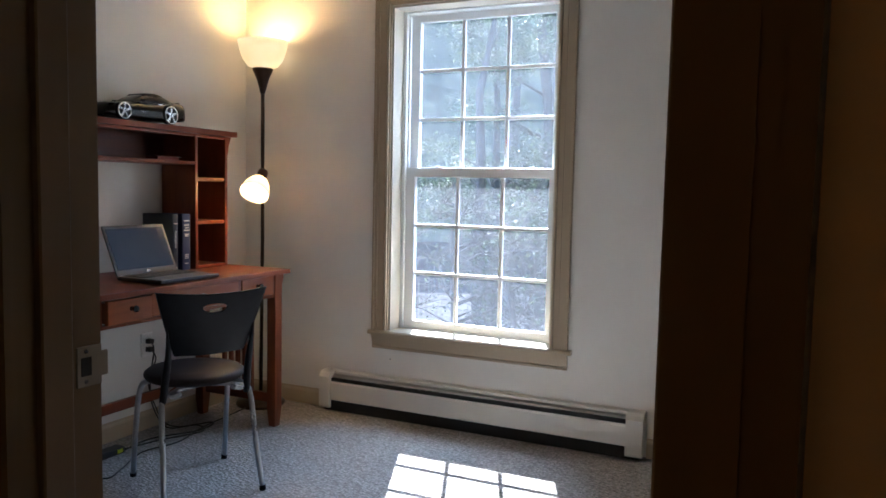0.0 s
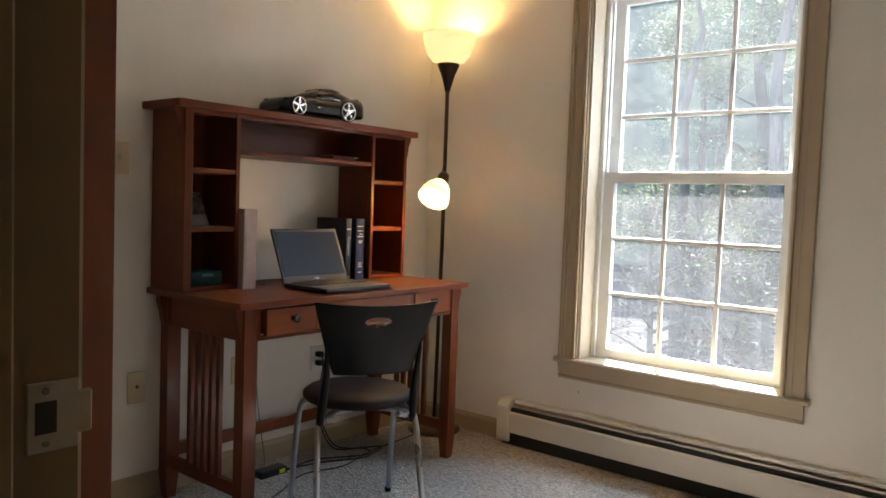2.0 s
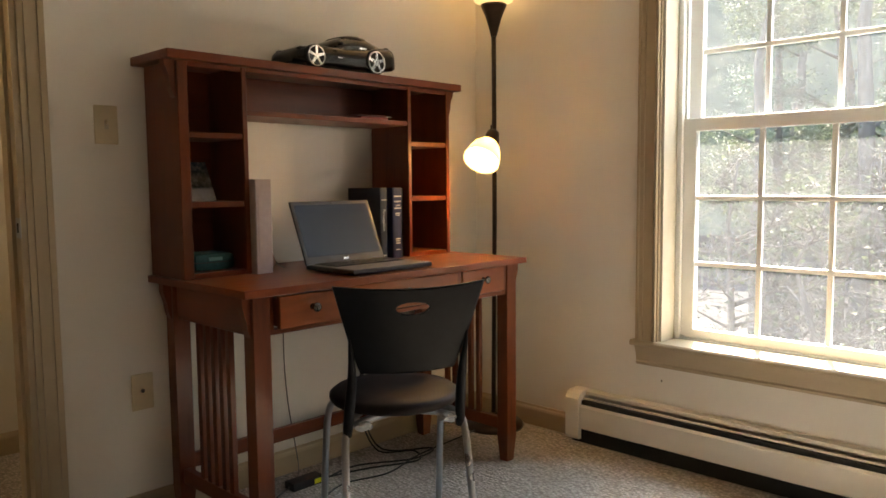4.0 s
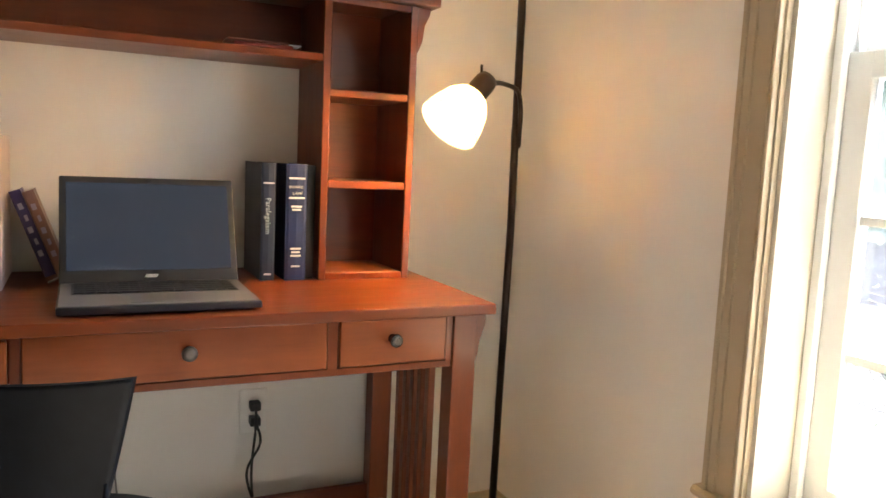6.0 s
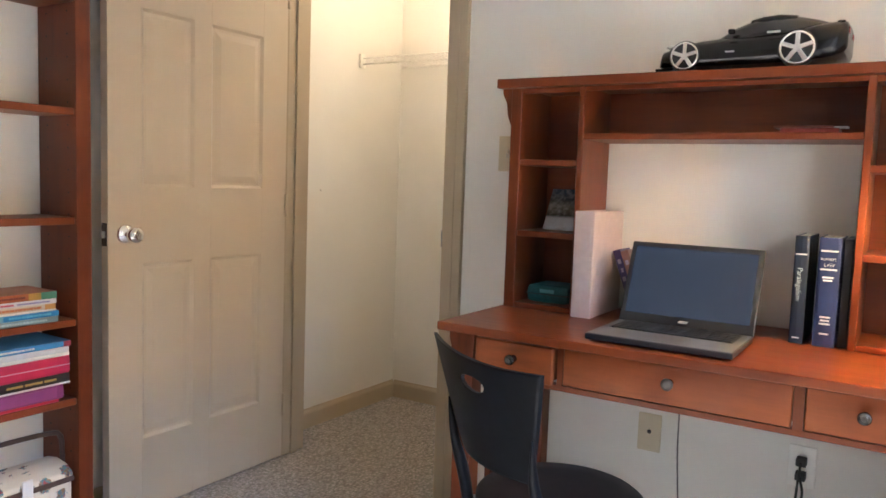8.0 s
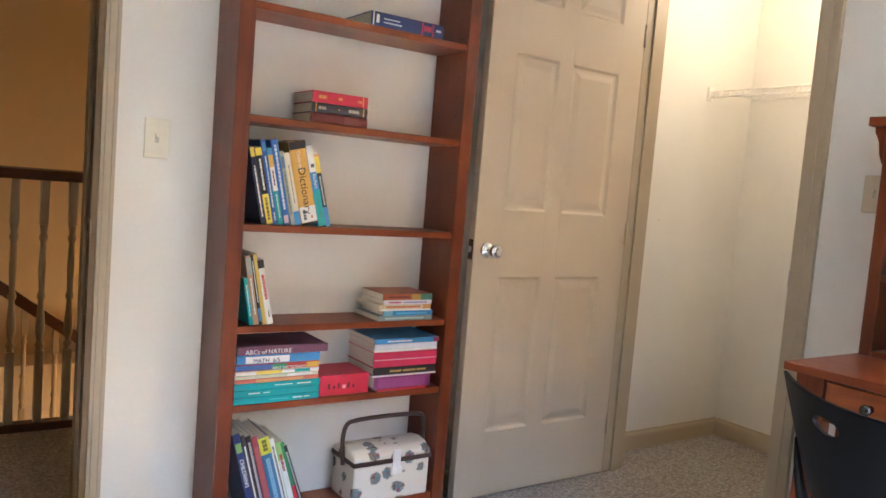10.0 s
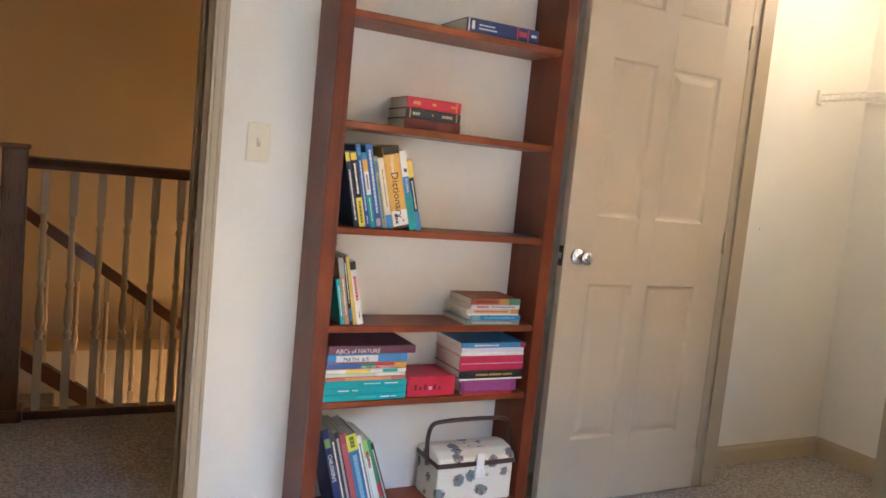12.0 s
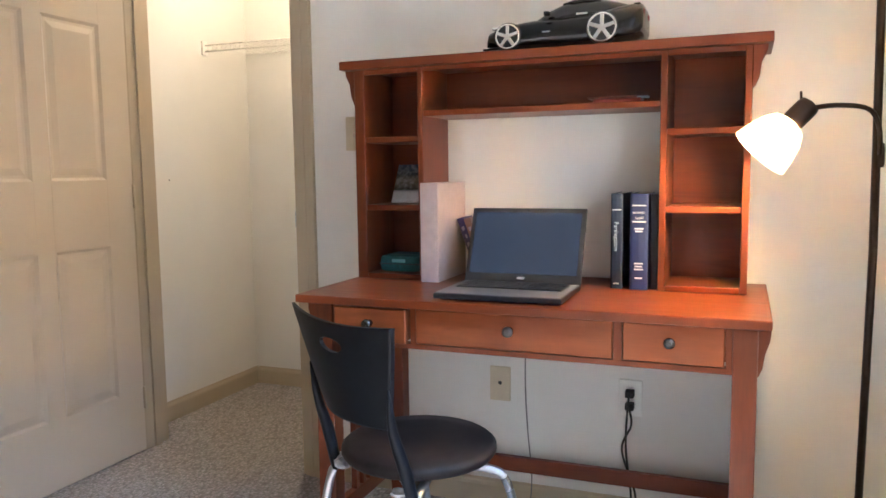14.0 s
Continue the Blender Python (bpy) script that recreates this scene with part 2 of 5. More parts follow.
LAPK = plain("laptop_black", (0.016, 0.016, 0.018), 0.38)
CARP = plain("black_car_paint", (0.006, 0.006, 0.008), 0.22, 0.0, 0.1, 20, 0.3, 0.0, 0.3)
CARG = plain("car_glass", (0.010, 0.010, 0.012), 0.06, 0, 0.05, 20, 0.5, 0.0)
RUBBER = plain("rubber", (0.012, 0.012, 0.012), 0.8)
WIRE = plain("white_wire", (0.80, 0.78, 0.72), 0.4)
SHADE_UP = lit_glass("glowing_bowl_glass", 0.085, 0.03)
SHADE_ARM = lit_glass("glowing_arm_glass", 0.08, 0.28)
WOODS = woods_material()
FABRIC = fabric_material()
PICTURE = picture_material()
scr = Nodes("laptop_screen", 0.22, spec=0.22)
scr.color((0.010, 0.012, 0.016))
scr.b.inputs["Emission Color"].default_value = (0.26, 0.34, 0.50, 1)
scr.b.inputs["Emission Strength"].default_value = 0.0038
SCREEN = scr.mat
INK = {}


def ink(r, g, b, rough=0.42):
    """A cover, print or cloth colour, made once for each value."""
    k = (r, g, b, rough)
    if k not in INK:
        INK[k] = plain("cover_%d_%d_%d" % (r * 100, g * 100, b * 100), (r, g, b), rough, 0, 0.06, 40)
    return INK[k]


# ---- building ----
ROOT = {}


def bx(bm, x0, x1, y0, y1, z0, z1, bevel=0.0):
    """Adds a box, with its edges eased."""
    vs = bmesh.ops.create_cube(bm, size=1)["verts"]
    lo, hi = (min(x0, x1), min(y0, y1), min(z0, z1)), (max(x0, x1), max(y0, y1), max(z0, z1))
    for v in vs:
        v.co = [lo[i] + (v.co[i] + 0.5) * (hi[i] - lo[i]) for i in range(3)]
    if bevel:
        es = list({e for v in vs for e in v.link_edges})
        bmesh.ops.bevel(bm, geom=es, offset=bevel, segments=1 if bevel < 0.003 else 2, affect="EDGES", profile=0.6)
    return bm


def box(*a):
    return bx(bmesh.new(), *a)


def prism(bm, pts, axis, a, b):
    """Extrudes an outline along an axis; the outline's two numbers are the other two axes in order."""
    def at(p, s):
        q = list(p)
        q.insert("xyz".index(axis), s)
        return q
    va, vb = [bm.verts.new(at(p, a)) for p in pts], [bm.verts.new(at(p, b)) for p in pts]
    n = len(pts)
    fs = [bm.faces.new(va), bm.faces.new(vb[::-1])]
    fs += [bm.faces.new((va[i], va[(i + 1) % n], vb[(i + 1) % n], vb[i])) for i in range(n)]
    bmesh.ops.recalc_face_normals(bm, faces=fs)
    return bm


def lathe(bm, prof, seg=24, m=None, close=True):
    """Turns a profile of (radius, height) round z."""
    rings = []
    for r, z in prof:
        rings.append([bm.verts.new((m or Matrix()) @ Vector((r * math.cos(2 * math.pi * i / seg), r * math.sin(2 * math.pi * i / seg), z))) for i in range(seg)])
    for a, b in zip(rings, rings[1:]):
        for i in range(seg):
            f = bm.faces.new((a[i], a[(i + 1) % seg], b[(i + 1) % seg], b[i]))
            f.smooth = True
    if close:
        bm.faces.new(rings[0][::-1])
        bm.faces.new(rings[-1])
    return bm


def tube(bm, pts, r, seg=8):
    """A round bar along points."""
    pts = [Vector(p) for p in pts]
    rings, up = [], Vector((0.13, 0.21, 1)).normalized()
    for i, p in enumerate(pts):
        d = (pts[min(i + 1, len(pts) - 1)] - pts[max(i - 1, 0)]).normalized()
        s = d.cross(up if abs(d.dot(up)) < 0.97 else Vector((1, 0, 0))).normalized()
        u = s.cross(d)
        rr = r[i] if isinstance(r, (list, tuple)) else r
        rings.append([bm.verts.new(p + rr * (math.cos(2 * math.pi * k / seg) * s + math.sin(2 * math.pi * k / seg) * u)) for k in range(seg)])
    for a, b in zip(rings, rings[1:]):
        for k in range(seg):
            f = bm.faces.new((a[k], a[(k + 1) % seg], b[(k + 1) % seg], b[k]))
            f.smooth = True
    bm.faces.new(rings[0])
    bm.faces.new(rings[-1][::-1])
    bmesh.ops.recalc_face_normals(bm, faces=bm.faces[:])
    return bm


def curve(pts, steps=6):
    """Points of a smooth line through the given ones."""
    p = [Vector(q) for q in pts]
    p = [2 * p[0] - p[1]] + p + [2 * p[-1] - p[-2]]
    out = []
    for i in range(1, len(p) - 2):
        for k in range(steps):
            t = k / steps
            out.append(0.5 * (2 * p[i] + (p[i + 1] - p[i - 1]) * t + (2 * p[i - 1] - 5 * p[i] + 4 * p[i + 1] - p[i + 2]) * t * t + (3 * p[i] - p[i - 1] - 3 * p[i + 1] + p[i + 2]) * t ** 3))
    return out + [p[-2]]


def mesh_of(name, bm, material):
    me = bpy.data.meshes.new(name)
    bm.to_mesh(me)
    bm.free()
    me.materials.append(material)
    return me


def thing(name, label, category, at=(0, 0, 0), rz=0.0, group=""):
    ob = new(name)
    ob.empty_display_size = 0.05
    m = pose(*at, 0, 0, rz)
    ob.matrix_world = m
    ROOT[ob] = m
    return tagged(ob, label, category, group)


def part(name, bm, material, parent, label="", here=True):
    """One mesh under a thing or a part. here: its numbers are world places, else the thing's own."""
    top = parent
    while top not in ROOT:
        top = top.parent
    if here:
        bm.transform(ROOT[top].inverted())
    ob = new(name, mesh_of(name, bm, material))
    ob.parent = parent
    return tagged(ob, label)


def fixed(name, bm, material, label="", category=""):
    return tagged(new(name, mesh_of(name, bm, material)), label, category, "", "structure")


def lettering(text, size, m, material, parent, name="lettering", depth=0.0004):
    """Raised print; m places the text's left baseline, x along it, z out of the surface."""
    cu = bpy.data.curves.new("print", "FONT")
    cu.body, cu.size, cu.extrude, cu.resolution_u = text, size, depth, 2
    tmp = new("print", cu)
    bpy.context.view_layer.update()
    me = bpy.data.meshes.new_from_object(tmp)
    bpy.data.objects.remove(tmp)
    me.transform(m)
    me.materials.append(material)
    ob = new(name, me)
    ob.parent = parent
    return ob

# ---- the room's shell ----
W, W2, H = -2.745, -2.80, 2.44
S = -3.30
D0, D1, DH = -2.712, -2.005, 2.04       # entry doorway
C0, C1 = -2.655, -1.885                  # closet opening
EX = 0.21                               # the window wall's outer face
Y0, Y1, Z0, Z1 = -1.785, -0.912, 0.425, 2.085   # window opening

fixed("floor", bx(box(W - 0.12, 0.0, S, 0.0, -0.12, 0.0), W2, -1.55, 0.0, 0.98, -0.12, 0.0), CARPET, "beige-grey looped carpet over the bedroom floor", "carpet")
fixed("ceiling", box(W - 0.12, EX, S - 0.12, 1.1, H, H + 0.1), CEIL, "plain white ceiling", "ceiling")
bm = box(C1, EX, 0.0, 0.12, 0, H)
bx(bm, C0, C1, 0.0, 0.12, 2.085, H)
bx(bm, W2, C0, 0.0, 0.12, 0, H)
fixed("wall_north", bm, WALL, "cream painted wall behind the desk", "wall")
bm = box(0, EX, S, Y0, -0.12, H)
bx(bm, 0, EX, Y1, 0.0, -0.12, H)
bx(bm, 0, EX, Y0, Y1, -0.12, Z0)
bx(bm, 0, EX, Y0, Y1, Z1, H)
fixed("wall_east", bm, WALL, "cream painted wall with the window", "wall")
bm = box(W - 0.12, W, D1, 0.0, 0, H)
bx(bm, W - 0.12, W2, 0.0, 1.1, 0, H)
bx(bm, W - 0.12, W, S - 0.12, D0, 0, H)
bx(bm, W - 0.12, W, D0, D1, DH, H)
fixed("wall_west", bm, WALL, "pale painted wall behind the bookcase", "wall")
fixed("wall_south", box(W, EX, S - 0.12, S, -0.12, H), WALL, "plain cream wall", "wall")
fixed("wall_closet_back", box(W2, -1.45, 0.98, 1.10, -0.12, H), WALL, "cream back wall of the closet", "wall")
fixed("wall_closet_side", box(-1.55, -1.45, 0.12, 0.98, -0.12, H), WALL, "cream side wall of the closet", "wall")


def baseboard(name, x0, y0, x1, y1, side):
    """A moulded skirting along a wall line; side points into the room."""
    bm = bmesh.new()
    prof = [(0, 0), (0.014, 0), (0.014, 0.066), (0.011, 0.074), (0.006, 0.080), (0.004, 0.088), (0, 0.088)]
    if x0 == x1:
        prism(bm, [(x0 + side * a, b) for a, b in prof], "y", y0, y1)
    else:
        prism(bm, [(y0 + side * a, b) for a, b in prof], "x", x0, x1)
    return fixed(name, bm, TRIM, "taupe painted baseboard", "baseboard")


baseboard("baseboard", C1 + 0.066, -0.0, -0.014, 0.0, -1)
baseboard("baseboard", 0.0, -0.0, 0.0, -0.545, -1)
baseboard("baseboard", 0.0, -2.237, 0.0, S, -1)
baseboard("baseboard", W2, 0.12, W2, 0.98, 1)
baseboard("baseboard", W2 + 0.014, 0.98, -1.55, 0.98, -1)
baseboard("baseboard", W, D1 + 0.07, W, -0.02, 1)
baseboard("baseboard", W, S, W, D0 - 0.07, 1)


def casing(bm, wall, face, a, b, c, d, out):
    """A ribbed flat trim board: along wall axis from a to b, heights c to d, standing out by out from face."""
    n = 4
    for i in range(n):
        p, q = a + (b - a) * i / n, a + (b - a) * (i + 1) / n
        o = out * (1.0, 0.72, 0.86, 0.55)[i]
        if wall == "x":
            bx(bm, face, face + o, p, q, c, d)
        else:
            bx(bm, p, q, face, face + o, c, d)
    return bm


# closet door frame
bm = bmesh.new()
casing(bm, "y", 0.0, C1 + 0.066, C1 - 0.002, 0, 2.145, -0.018)
casing(bm, "y", 0.0, C0 - 0.066, C0 + 0.002, 0, 2.145, -0.018)
bx(bm, C0 + 0.003, C1 - 0.003, -0.017, 0, 2.08, 2.145, 0.002)
bx(bm, C1 - 0.018, C1, -0.001, 0.121, 0, 2.085)
bx(bm, C0, C0 + 0.018, -0.001, 0.121, 0, 2.085)
bx(bm, C0, C1, -0.001, 0.121, 2.065, 2.084)
bx(bm, C0, C0 + 0.0165, -0.0178, -0.0008, 0, 2.08)
bx(bm, C1 - 0.028, C1 - 0.017, 0.04, 0.075, 0, 2.065)
bx(bm, C0 + 0.017, C0 + 0.028, 0.04, 0.075, 0, 2.065)
fixed("trim", bm, TRIM, "taupe painted closet door casing and jamb", "door frame")
st = thing("strike_plate", "small steel strike plate on the closet jamb", "strike plate", (C1 - 0.02, 0.02, 0.94))
part("plate", box(C1 - 0.0195, C1 - 0.0175, -0.006, 0.03, 0.91, 0.967, 0.0006), STEEL, st)
part("opening", box(C1 - 0.0203, C1 - 0.0194, 0.008, 0.022, 0.925, 0.952), DARKSLOT, st)

# entry door frame
bm = bmesh.new()
casing(bm, "x", W, D1 + 0.036, D1 - 0.002, 0, 2.10, 0.018)
casing(bm, "x", W, D0 - 0.066, D0 + 0.002, 0, 2.10, 0.018)
bx(bm, W, W + 0.016, D0 + 0.003, D1 - 0.003, DH - 0.003, 2.10, 0.002)
fixed("trim", bm, TRIM, "taupe painted entry door casing", "door frame")
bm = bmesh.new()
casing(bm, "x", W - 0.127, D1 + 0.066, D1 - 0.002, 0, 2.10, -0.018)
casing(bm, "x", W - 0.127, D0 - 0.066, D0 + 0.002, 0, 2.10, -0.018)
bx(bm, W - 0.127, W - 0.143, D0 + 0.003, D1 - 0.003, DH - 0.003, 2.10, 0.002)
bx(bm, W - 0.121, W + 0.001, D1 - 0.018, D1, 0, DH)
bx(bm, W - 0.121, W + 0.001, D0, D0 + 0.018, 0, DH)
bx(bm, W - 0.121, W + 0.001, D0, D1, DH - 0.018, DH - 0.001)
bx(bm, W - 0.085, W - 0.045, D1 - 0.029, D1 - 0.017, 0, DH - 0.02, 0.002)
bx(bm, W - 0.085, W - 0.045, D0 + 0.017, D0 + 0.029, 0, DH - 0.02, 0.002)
fixed("trim", bm, HTRIM, "dark brown jamb and hall-side casing", "door frame")
st = thing("strike_plate", "worn white-painted strike plate on the entry jamb", "strike plate", (W - 0.02, D1 - 0.018, 0.957))
bm = box(W - 0.034, W + 0.0005, D1 - 0.0205, D1 - 0.0175, 0.933, 0.981, 0.0008)
bx(bm, W - 0.002, W + 0.010, D1 - 0.0205, D1 - 0.0165, 0.942, 0.972, 0.0012)
part("plate", bm, plain("painted_steel", (0.27, 0.225, 0.165), 0.4, 0.2), st)
part("opening", box(W - 0.029, W - 0.015, D1 - 0.0213, D1 - 0.0203, 0.946, 0.968), DARKSLOT, st, "dark latch hole")
for z in (0.939, 0.975):
    bm = bmesh.new()
    lathe(bm, [(0.0026, 0), (0.0022, 0.001)], 10, pose(W - 0.022, D1 - 0.0205, z, 90))
    part("screw", bm, PEWTER, st)
for z in (0.25, 1.06, 1.82):
    hg = thing("hinge", "dark steel butt hinge on the entry jamb", "hinge", (W - 0.02, D0 + 0.018, z), group="entry door hinges")
    part("leaf", box(W - 0.038, W - 0.002, D0 + 0.0175, D0 + 0.020, z - 0.044, z + 0.044, 0.0006), PEWTER, hg)
    bm = bmesh.new()
    lathe(bm, [(0.006, z - 0.045), (0.006, z + 0.045)], 12, pose(W + 0.007, D0 + 0.0215, 0))
    part("knuckle", bm, PEWTER, hg)

# ---- hall and stairs seen through the doorway ----
HX, FX = -3.96, -6.0
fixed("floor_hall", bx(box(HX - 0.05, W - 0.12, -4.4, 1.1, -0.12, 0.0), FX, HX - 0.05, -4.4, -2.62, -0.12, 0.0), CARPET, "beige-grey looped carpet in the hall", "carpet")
fixed("wall_hall_far", box(FX - 0.1, FX, -4.4, 1.2, -2.8, H), HALLW, "tan wall beyond the stairwell", "wall")
bm = box(FX, W - 0.12, -4.5, -4.4, -2.8, H)
bx(bm, FX, W - 0.12, 1.1, 1.2, -2.8, H)
fixed("wall_hall_ends", bm, HALLW, "tan hall end walls", "wall")
fixed("wall_hall_near", bx(box(W - 0.126, W - 0.1205, D1 + 0.07, 1.1, 0, H), W - 0.126, W - 0.1205, -4.4, D0 - 0.07, 0, H), HALLW, "tan hall wall", "wall")
bm = box(HX - 0.05, HX + 0.0, -2.62, 1.1, -2.8, -0.121)
fixed("wall_stairwell", bm, HALLW, "tan wall under the landing edge", "wall")
fixed("ceiling_hall", box(FX - 0.1, W - 0.12, -4.5, 1.2, H, H + 0.1), CEIL, "plain hall ceiling", "ceiling")
fixed("floor_lower", box(FX - 0.1, HX, -4.5, 1.2, -2.9, -2.8), CARPET, "carpet on the floor below", "carpet")
fixed("soffit_hall", box(FX, FX + 0.30, -4.4, 1.1, -0.42, -0.16), HALLW, "tan floor edge across the stairwell", "wall")
bulb("downstairs_lamp", (-4.70, -0.6, -1.15), 3.3, 0.12, (1.0, 0.62, 0.26))

stair = thing("staircase", "carpeted stair going down beside the landing", "stairs", (-4.45, -2.6, -0.2))
for i in range(12):
    z = -0.19 * (i + 1)
    bm = box(-4.93, HX - 0.05, -2.62 + 0.255 * i, -2.62 + 0.255 * (i + 1) + 0.02, z - 0.19, z, 0.012)
    part("step", bm, CARPET, stair)
bm = prism(bmesh.new(), [(-2.66, 0.06), (-2.66, 0.16), (-0.2, -1.64), (-0.2, -1.74)], "x", -4.98, -4.92)
part("stringer", bm, RAILW, stair, "dark stained stringer board")
bm = prism(bmesh.new(), [(-2.66, -0.12), (-2.66, 0.06), (-0.2, -1.74), (-0.2, -1.92)], "x", -4.97, -4.93)
part("skirt_board", bm, BALU, stair, "pale painted skirt board")


def baluster(parent, x, y, z0, z1, material, turn=1.0):
    """A turned post with square ends and rings."""
    bm = bmesh.new()
    h = z1 - z0
    a, b, q = z0 + h * 0.30, z1 - h * 0.18, 0.0165 * turn
    bx(bm, x - q, x + q, y - q, y + q, z0, a, 0.002)
    bx(bm, x - q, x + q, y - q, y + q, b, z1, 0.002)
    prof = [(0.0155, 0), (0.011, 0.02), (0.0175, 0.035), (0.0175, 0.055), (0.011, 0.07), (0.011, 0.09), (0.017, 0.14), (0.0185, 0.20), (0.013, 0.33), (0.0105, 0.40), (0.0165, 0.42), (0.0165, 0.45),
            (0.0105, 0.47), (0.0125, 0.56), (0.0145, 0.66), (0.0105, 0.86), (0.0165, 0.885), (0.0165, 0.91), (0.0105, 0.93), (0.0155, 1.0)]
    lathe(bm, [(r * turn, a + (b - a) * t) for r, t in prof], 12, pose(x, y, 0))
    return part("baluster", bm, material, parent)


def newel(parent, x, y, z0, z1, r=0.046):
    bm = box(x - r, x + r, y - r, y + r, z0, z1 - 0.02, 0.006)
    bx(bm, x - r - 0.008, x + r + 0.008, y - r - 0.008, y + r + 0.008, z1 - 0.022, z1, 0.008)
    p = part("newel_post", bm, NEWEL, parent, "square dark newel post, rounded top")
    part("plinth", box(x - r - 0.016, x + r + 0.016, y - r - 0.016, y + r + 0.016, z0, z0 + 0.05, 0.006), NEWEL, p)
    return p


rail = thing("landing_balustrade", "landing balustrade with dark rail and painted balusters", "balustrade", (HX, -2.2, 0))
newel(rail, HX, -2.535, 0, 1.14)
bm = prism(bmesh.new(), [(HX - 0.032, 1.045), (HX + 0.032, 1.045), (HX + 0.038, 1.062), (HX + 0.028, 1.086), (HX, 1.093), (HX - 0.028, 1.086), (HX - 0.038, 1.062)], "y", -2.489, 1.1)
part("handrail", bm, RAILW, rail, "dark stained moulded handrail")
part("base_rail", box(HX - 0.03, HX + 0.03, -2.47, 1.1, 0.0, 0.035, 0.004), RAILW, rail)
for i in range(17):
    baluster(rail, HX, -2.425 + 0.1065 * i, 0.035, 1.045, BALU)
rail2 = thing("stair_balustrade", "stair balustrade sloping down, dark stained rail", "balustrade", (-4.95, -2.7, 0))
newel(rail2, -4.95, -2.86, 0, 1.2)
bm = prism(bmesh.new(), [(-2.815, 0.965), (-2.815, 1.035), (-0.6, -0.62), (-0.6, -0.69)], "x", -4.98, -4.92)
part("handrail", bm, RAILW, rail2)
for i in range(13):
    y = -2.56 + 0.15 * i
    baluster(rail2, -4.95, y, 0.14 - 0.735 * (y + 2.66) - 0.06, 0.87 - 0.747 * (y + 2.675), BALU, 0.9)

# ---- window ----
JD = 0.105                              # depth of the jamb boards
win = thing("window_1", "white double-hung window with grilles and taupe casing", "window", (0.05, -1.365, 0.43))
win["kind"] = "structure"
bm = bmesh.new()
casing(bm, "x", 0.0, Y1 + 0.074, Y1 - 0.004, 0.445, 2.16, -0.024)
casing(bm, "x", 0.0, Y0 - 0.074, Y0 + 0.004, 0.445, 2.16, -0.024)
bx(bm, -0.019, 0, Y0 + 0.005, Y1 - 0.005, Z1 - 0.004, 2.16, 0.002)
for y in (Y1 + 0.070, Y0 - 0.080):
    bx(bm, -0.031, 0.0, y, y + 0.010, 0.445, 2.165, 0.003)
for y in (Y1 + 0.001, Y0 - 0.009):
    bx(bm, -0.027, 0.0, y, y + 0.008, 0.445, Z1 + 0.008, 0.003)
part("casing", bm, TRIM, win, "taupe ribbed casing")
bm = bx(box(0.0, JD, Y0, Y0 + 0.014, 0.445, Z1), 0.0, JD, Y1 - 0.014, Y1, 0.445, Z1)
bx(bm, 0.0, JD, Y0 + 0.014, Y1 - 0.014, Z1 - 0.014, Z1)
part("jamb_liner", bm, paint("pale_taupe_paint", (0.62, 0.57, 0.47), 0.4), win, "deep pale jamb boards")
bm = prism(bmesh.new(), [(JD, 0.425), (JD, 0.447), (-0.030, 0.447), (-0.037, 0.440), (-0.037, 0.432), (-0.030, 0.425)], "y", Y0 - 0.098, Y1 + 0.100)
part("stool", bm, TRIM, win, "deep taupe window stool")
bm = prism(bmesh.new(), [(0.0, 0.352), (-0.014, 0.352), (-0.018, 0.362), (-0.013, 0.368), (-0.022, 0.405), (-0.030, 0.425), (0.0, 0.425)], "y", Y0 - 0.078, Y1 + 0.082)
part("apron", bm, TRIM, win)
FB = JD + 0.100
bm = bmesh.new()
for a, b in ((Y0, 1), (Y1, -1)):
    bx(bm, JD, FB, a, a + b * 0.022, 0.43, Z1)
    bx(bm, JD - 0.006, JD + 0.012, a + b * 0.0145, a + b * 0.034, 0.447, Z1 - 0.014, 0.002)
    bx(bm, JD + 0.040, JD + 0.046, a + b * 0.022, a + b * 0.030, 0.447, Z1 - 0.022, 0.001)
bx(bm, JD, FB, Y0 + 0.022, Y1 - 0.022, Z1 - 0.022, Z1)
bx(bm, JD, FB + 0.03, Y0 + 0.022, Y1 - 0.022, 0.43, 0.452)
part("window_frame", bm, SASH, win, "white vinyl frame with side tracks")


def sash(x, z0, z1, low, high, stile):
    a, b = Y0 + 0.023, Y1 - 0.031
    bm = bmesh.new()
    bx(bm, x, x + 0.032, a, a + stile, z0, z1, 0.003)
    bx(bm, x, x + 0.032, b - stile, b, z0, z1, 0.003)
    bx(bm, x, x + 0.032, a + stile - 0.003, b - stile + 0.003, z0, z0 + low, 0.003)
    bx(bm, x, x + 0.032, a + stile - 0.003, b - stile + 0.003, z1 - high, z1, 0.003)
    s = part("sash", bm, SASH, win, "white vinyl sash")
    ga, gb, gl, gh = a + stile, b - stile, z0 + low, z1 - high
    for i in range(3):
        for k in range(3):
            p = part("pane", box(x + 0.013, x + 0.017, ga + (gb - ga) * i / 3, ga + (gb - ga) * (i + 1) / 3, gl + (gh - gl) * k / 3, gl + (gh - gl) * (k + 1) / 3), GLASS, s)
            p.visible_shadow = False
    for i in (1, 2):
        y = ga + (gb - ga) * i / 3
        part("muntin", box(x + 0.007, x + 0.023, y - 0.009, y + 0.009, gl, gh, 0.003), SASH, s)
        z = gl + (gh - gl) * i / 3
        part("muntin", box(x + 0.006, x + 0.024, ga, gb, z - 0.009, z + 0.009, 0.003), SASH, s)
    return s


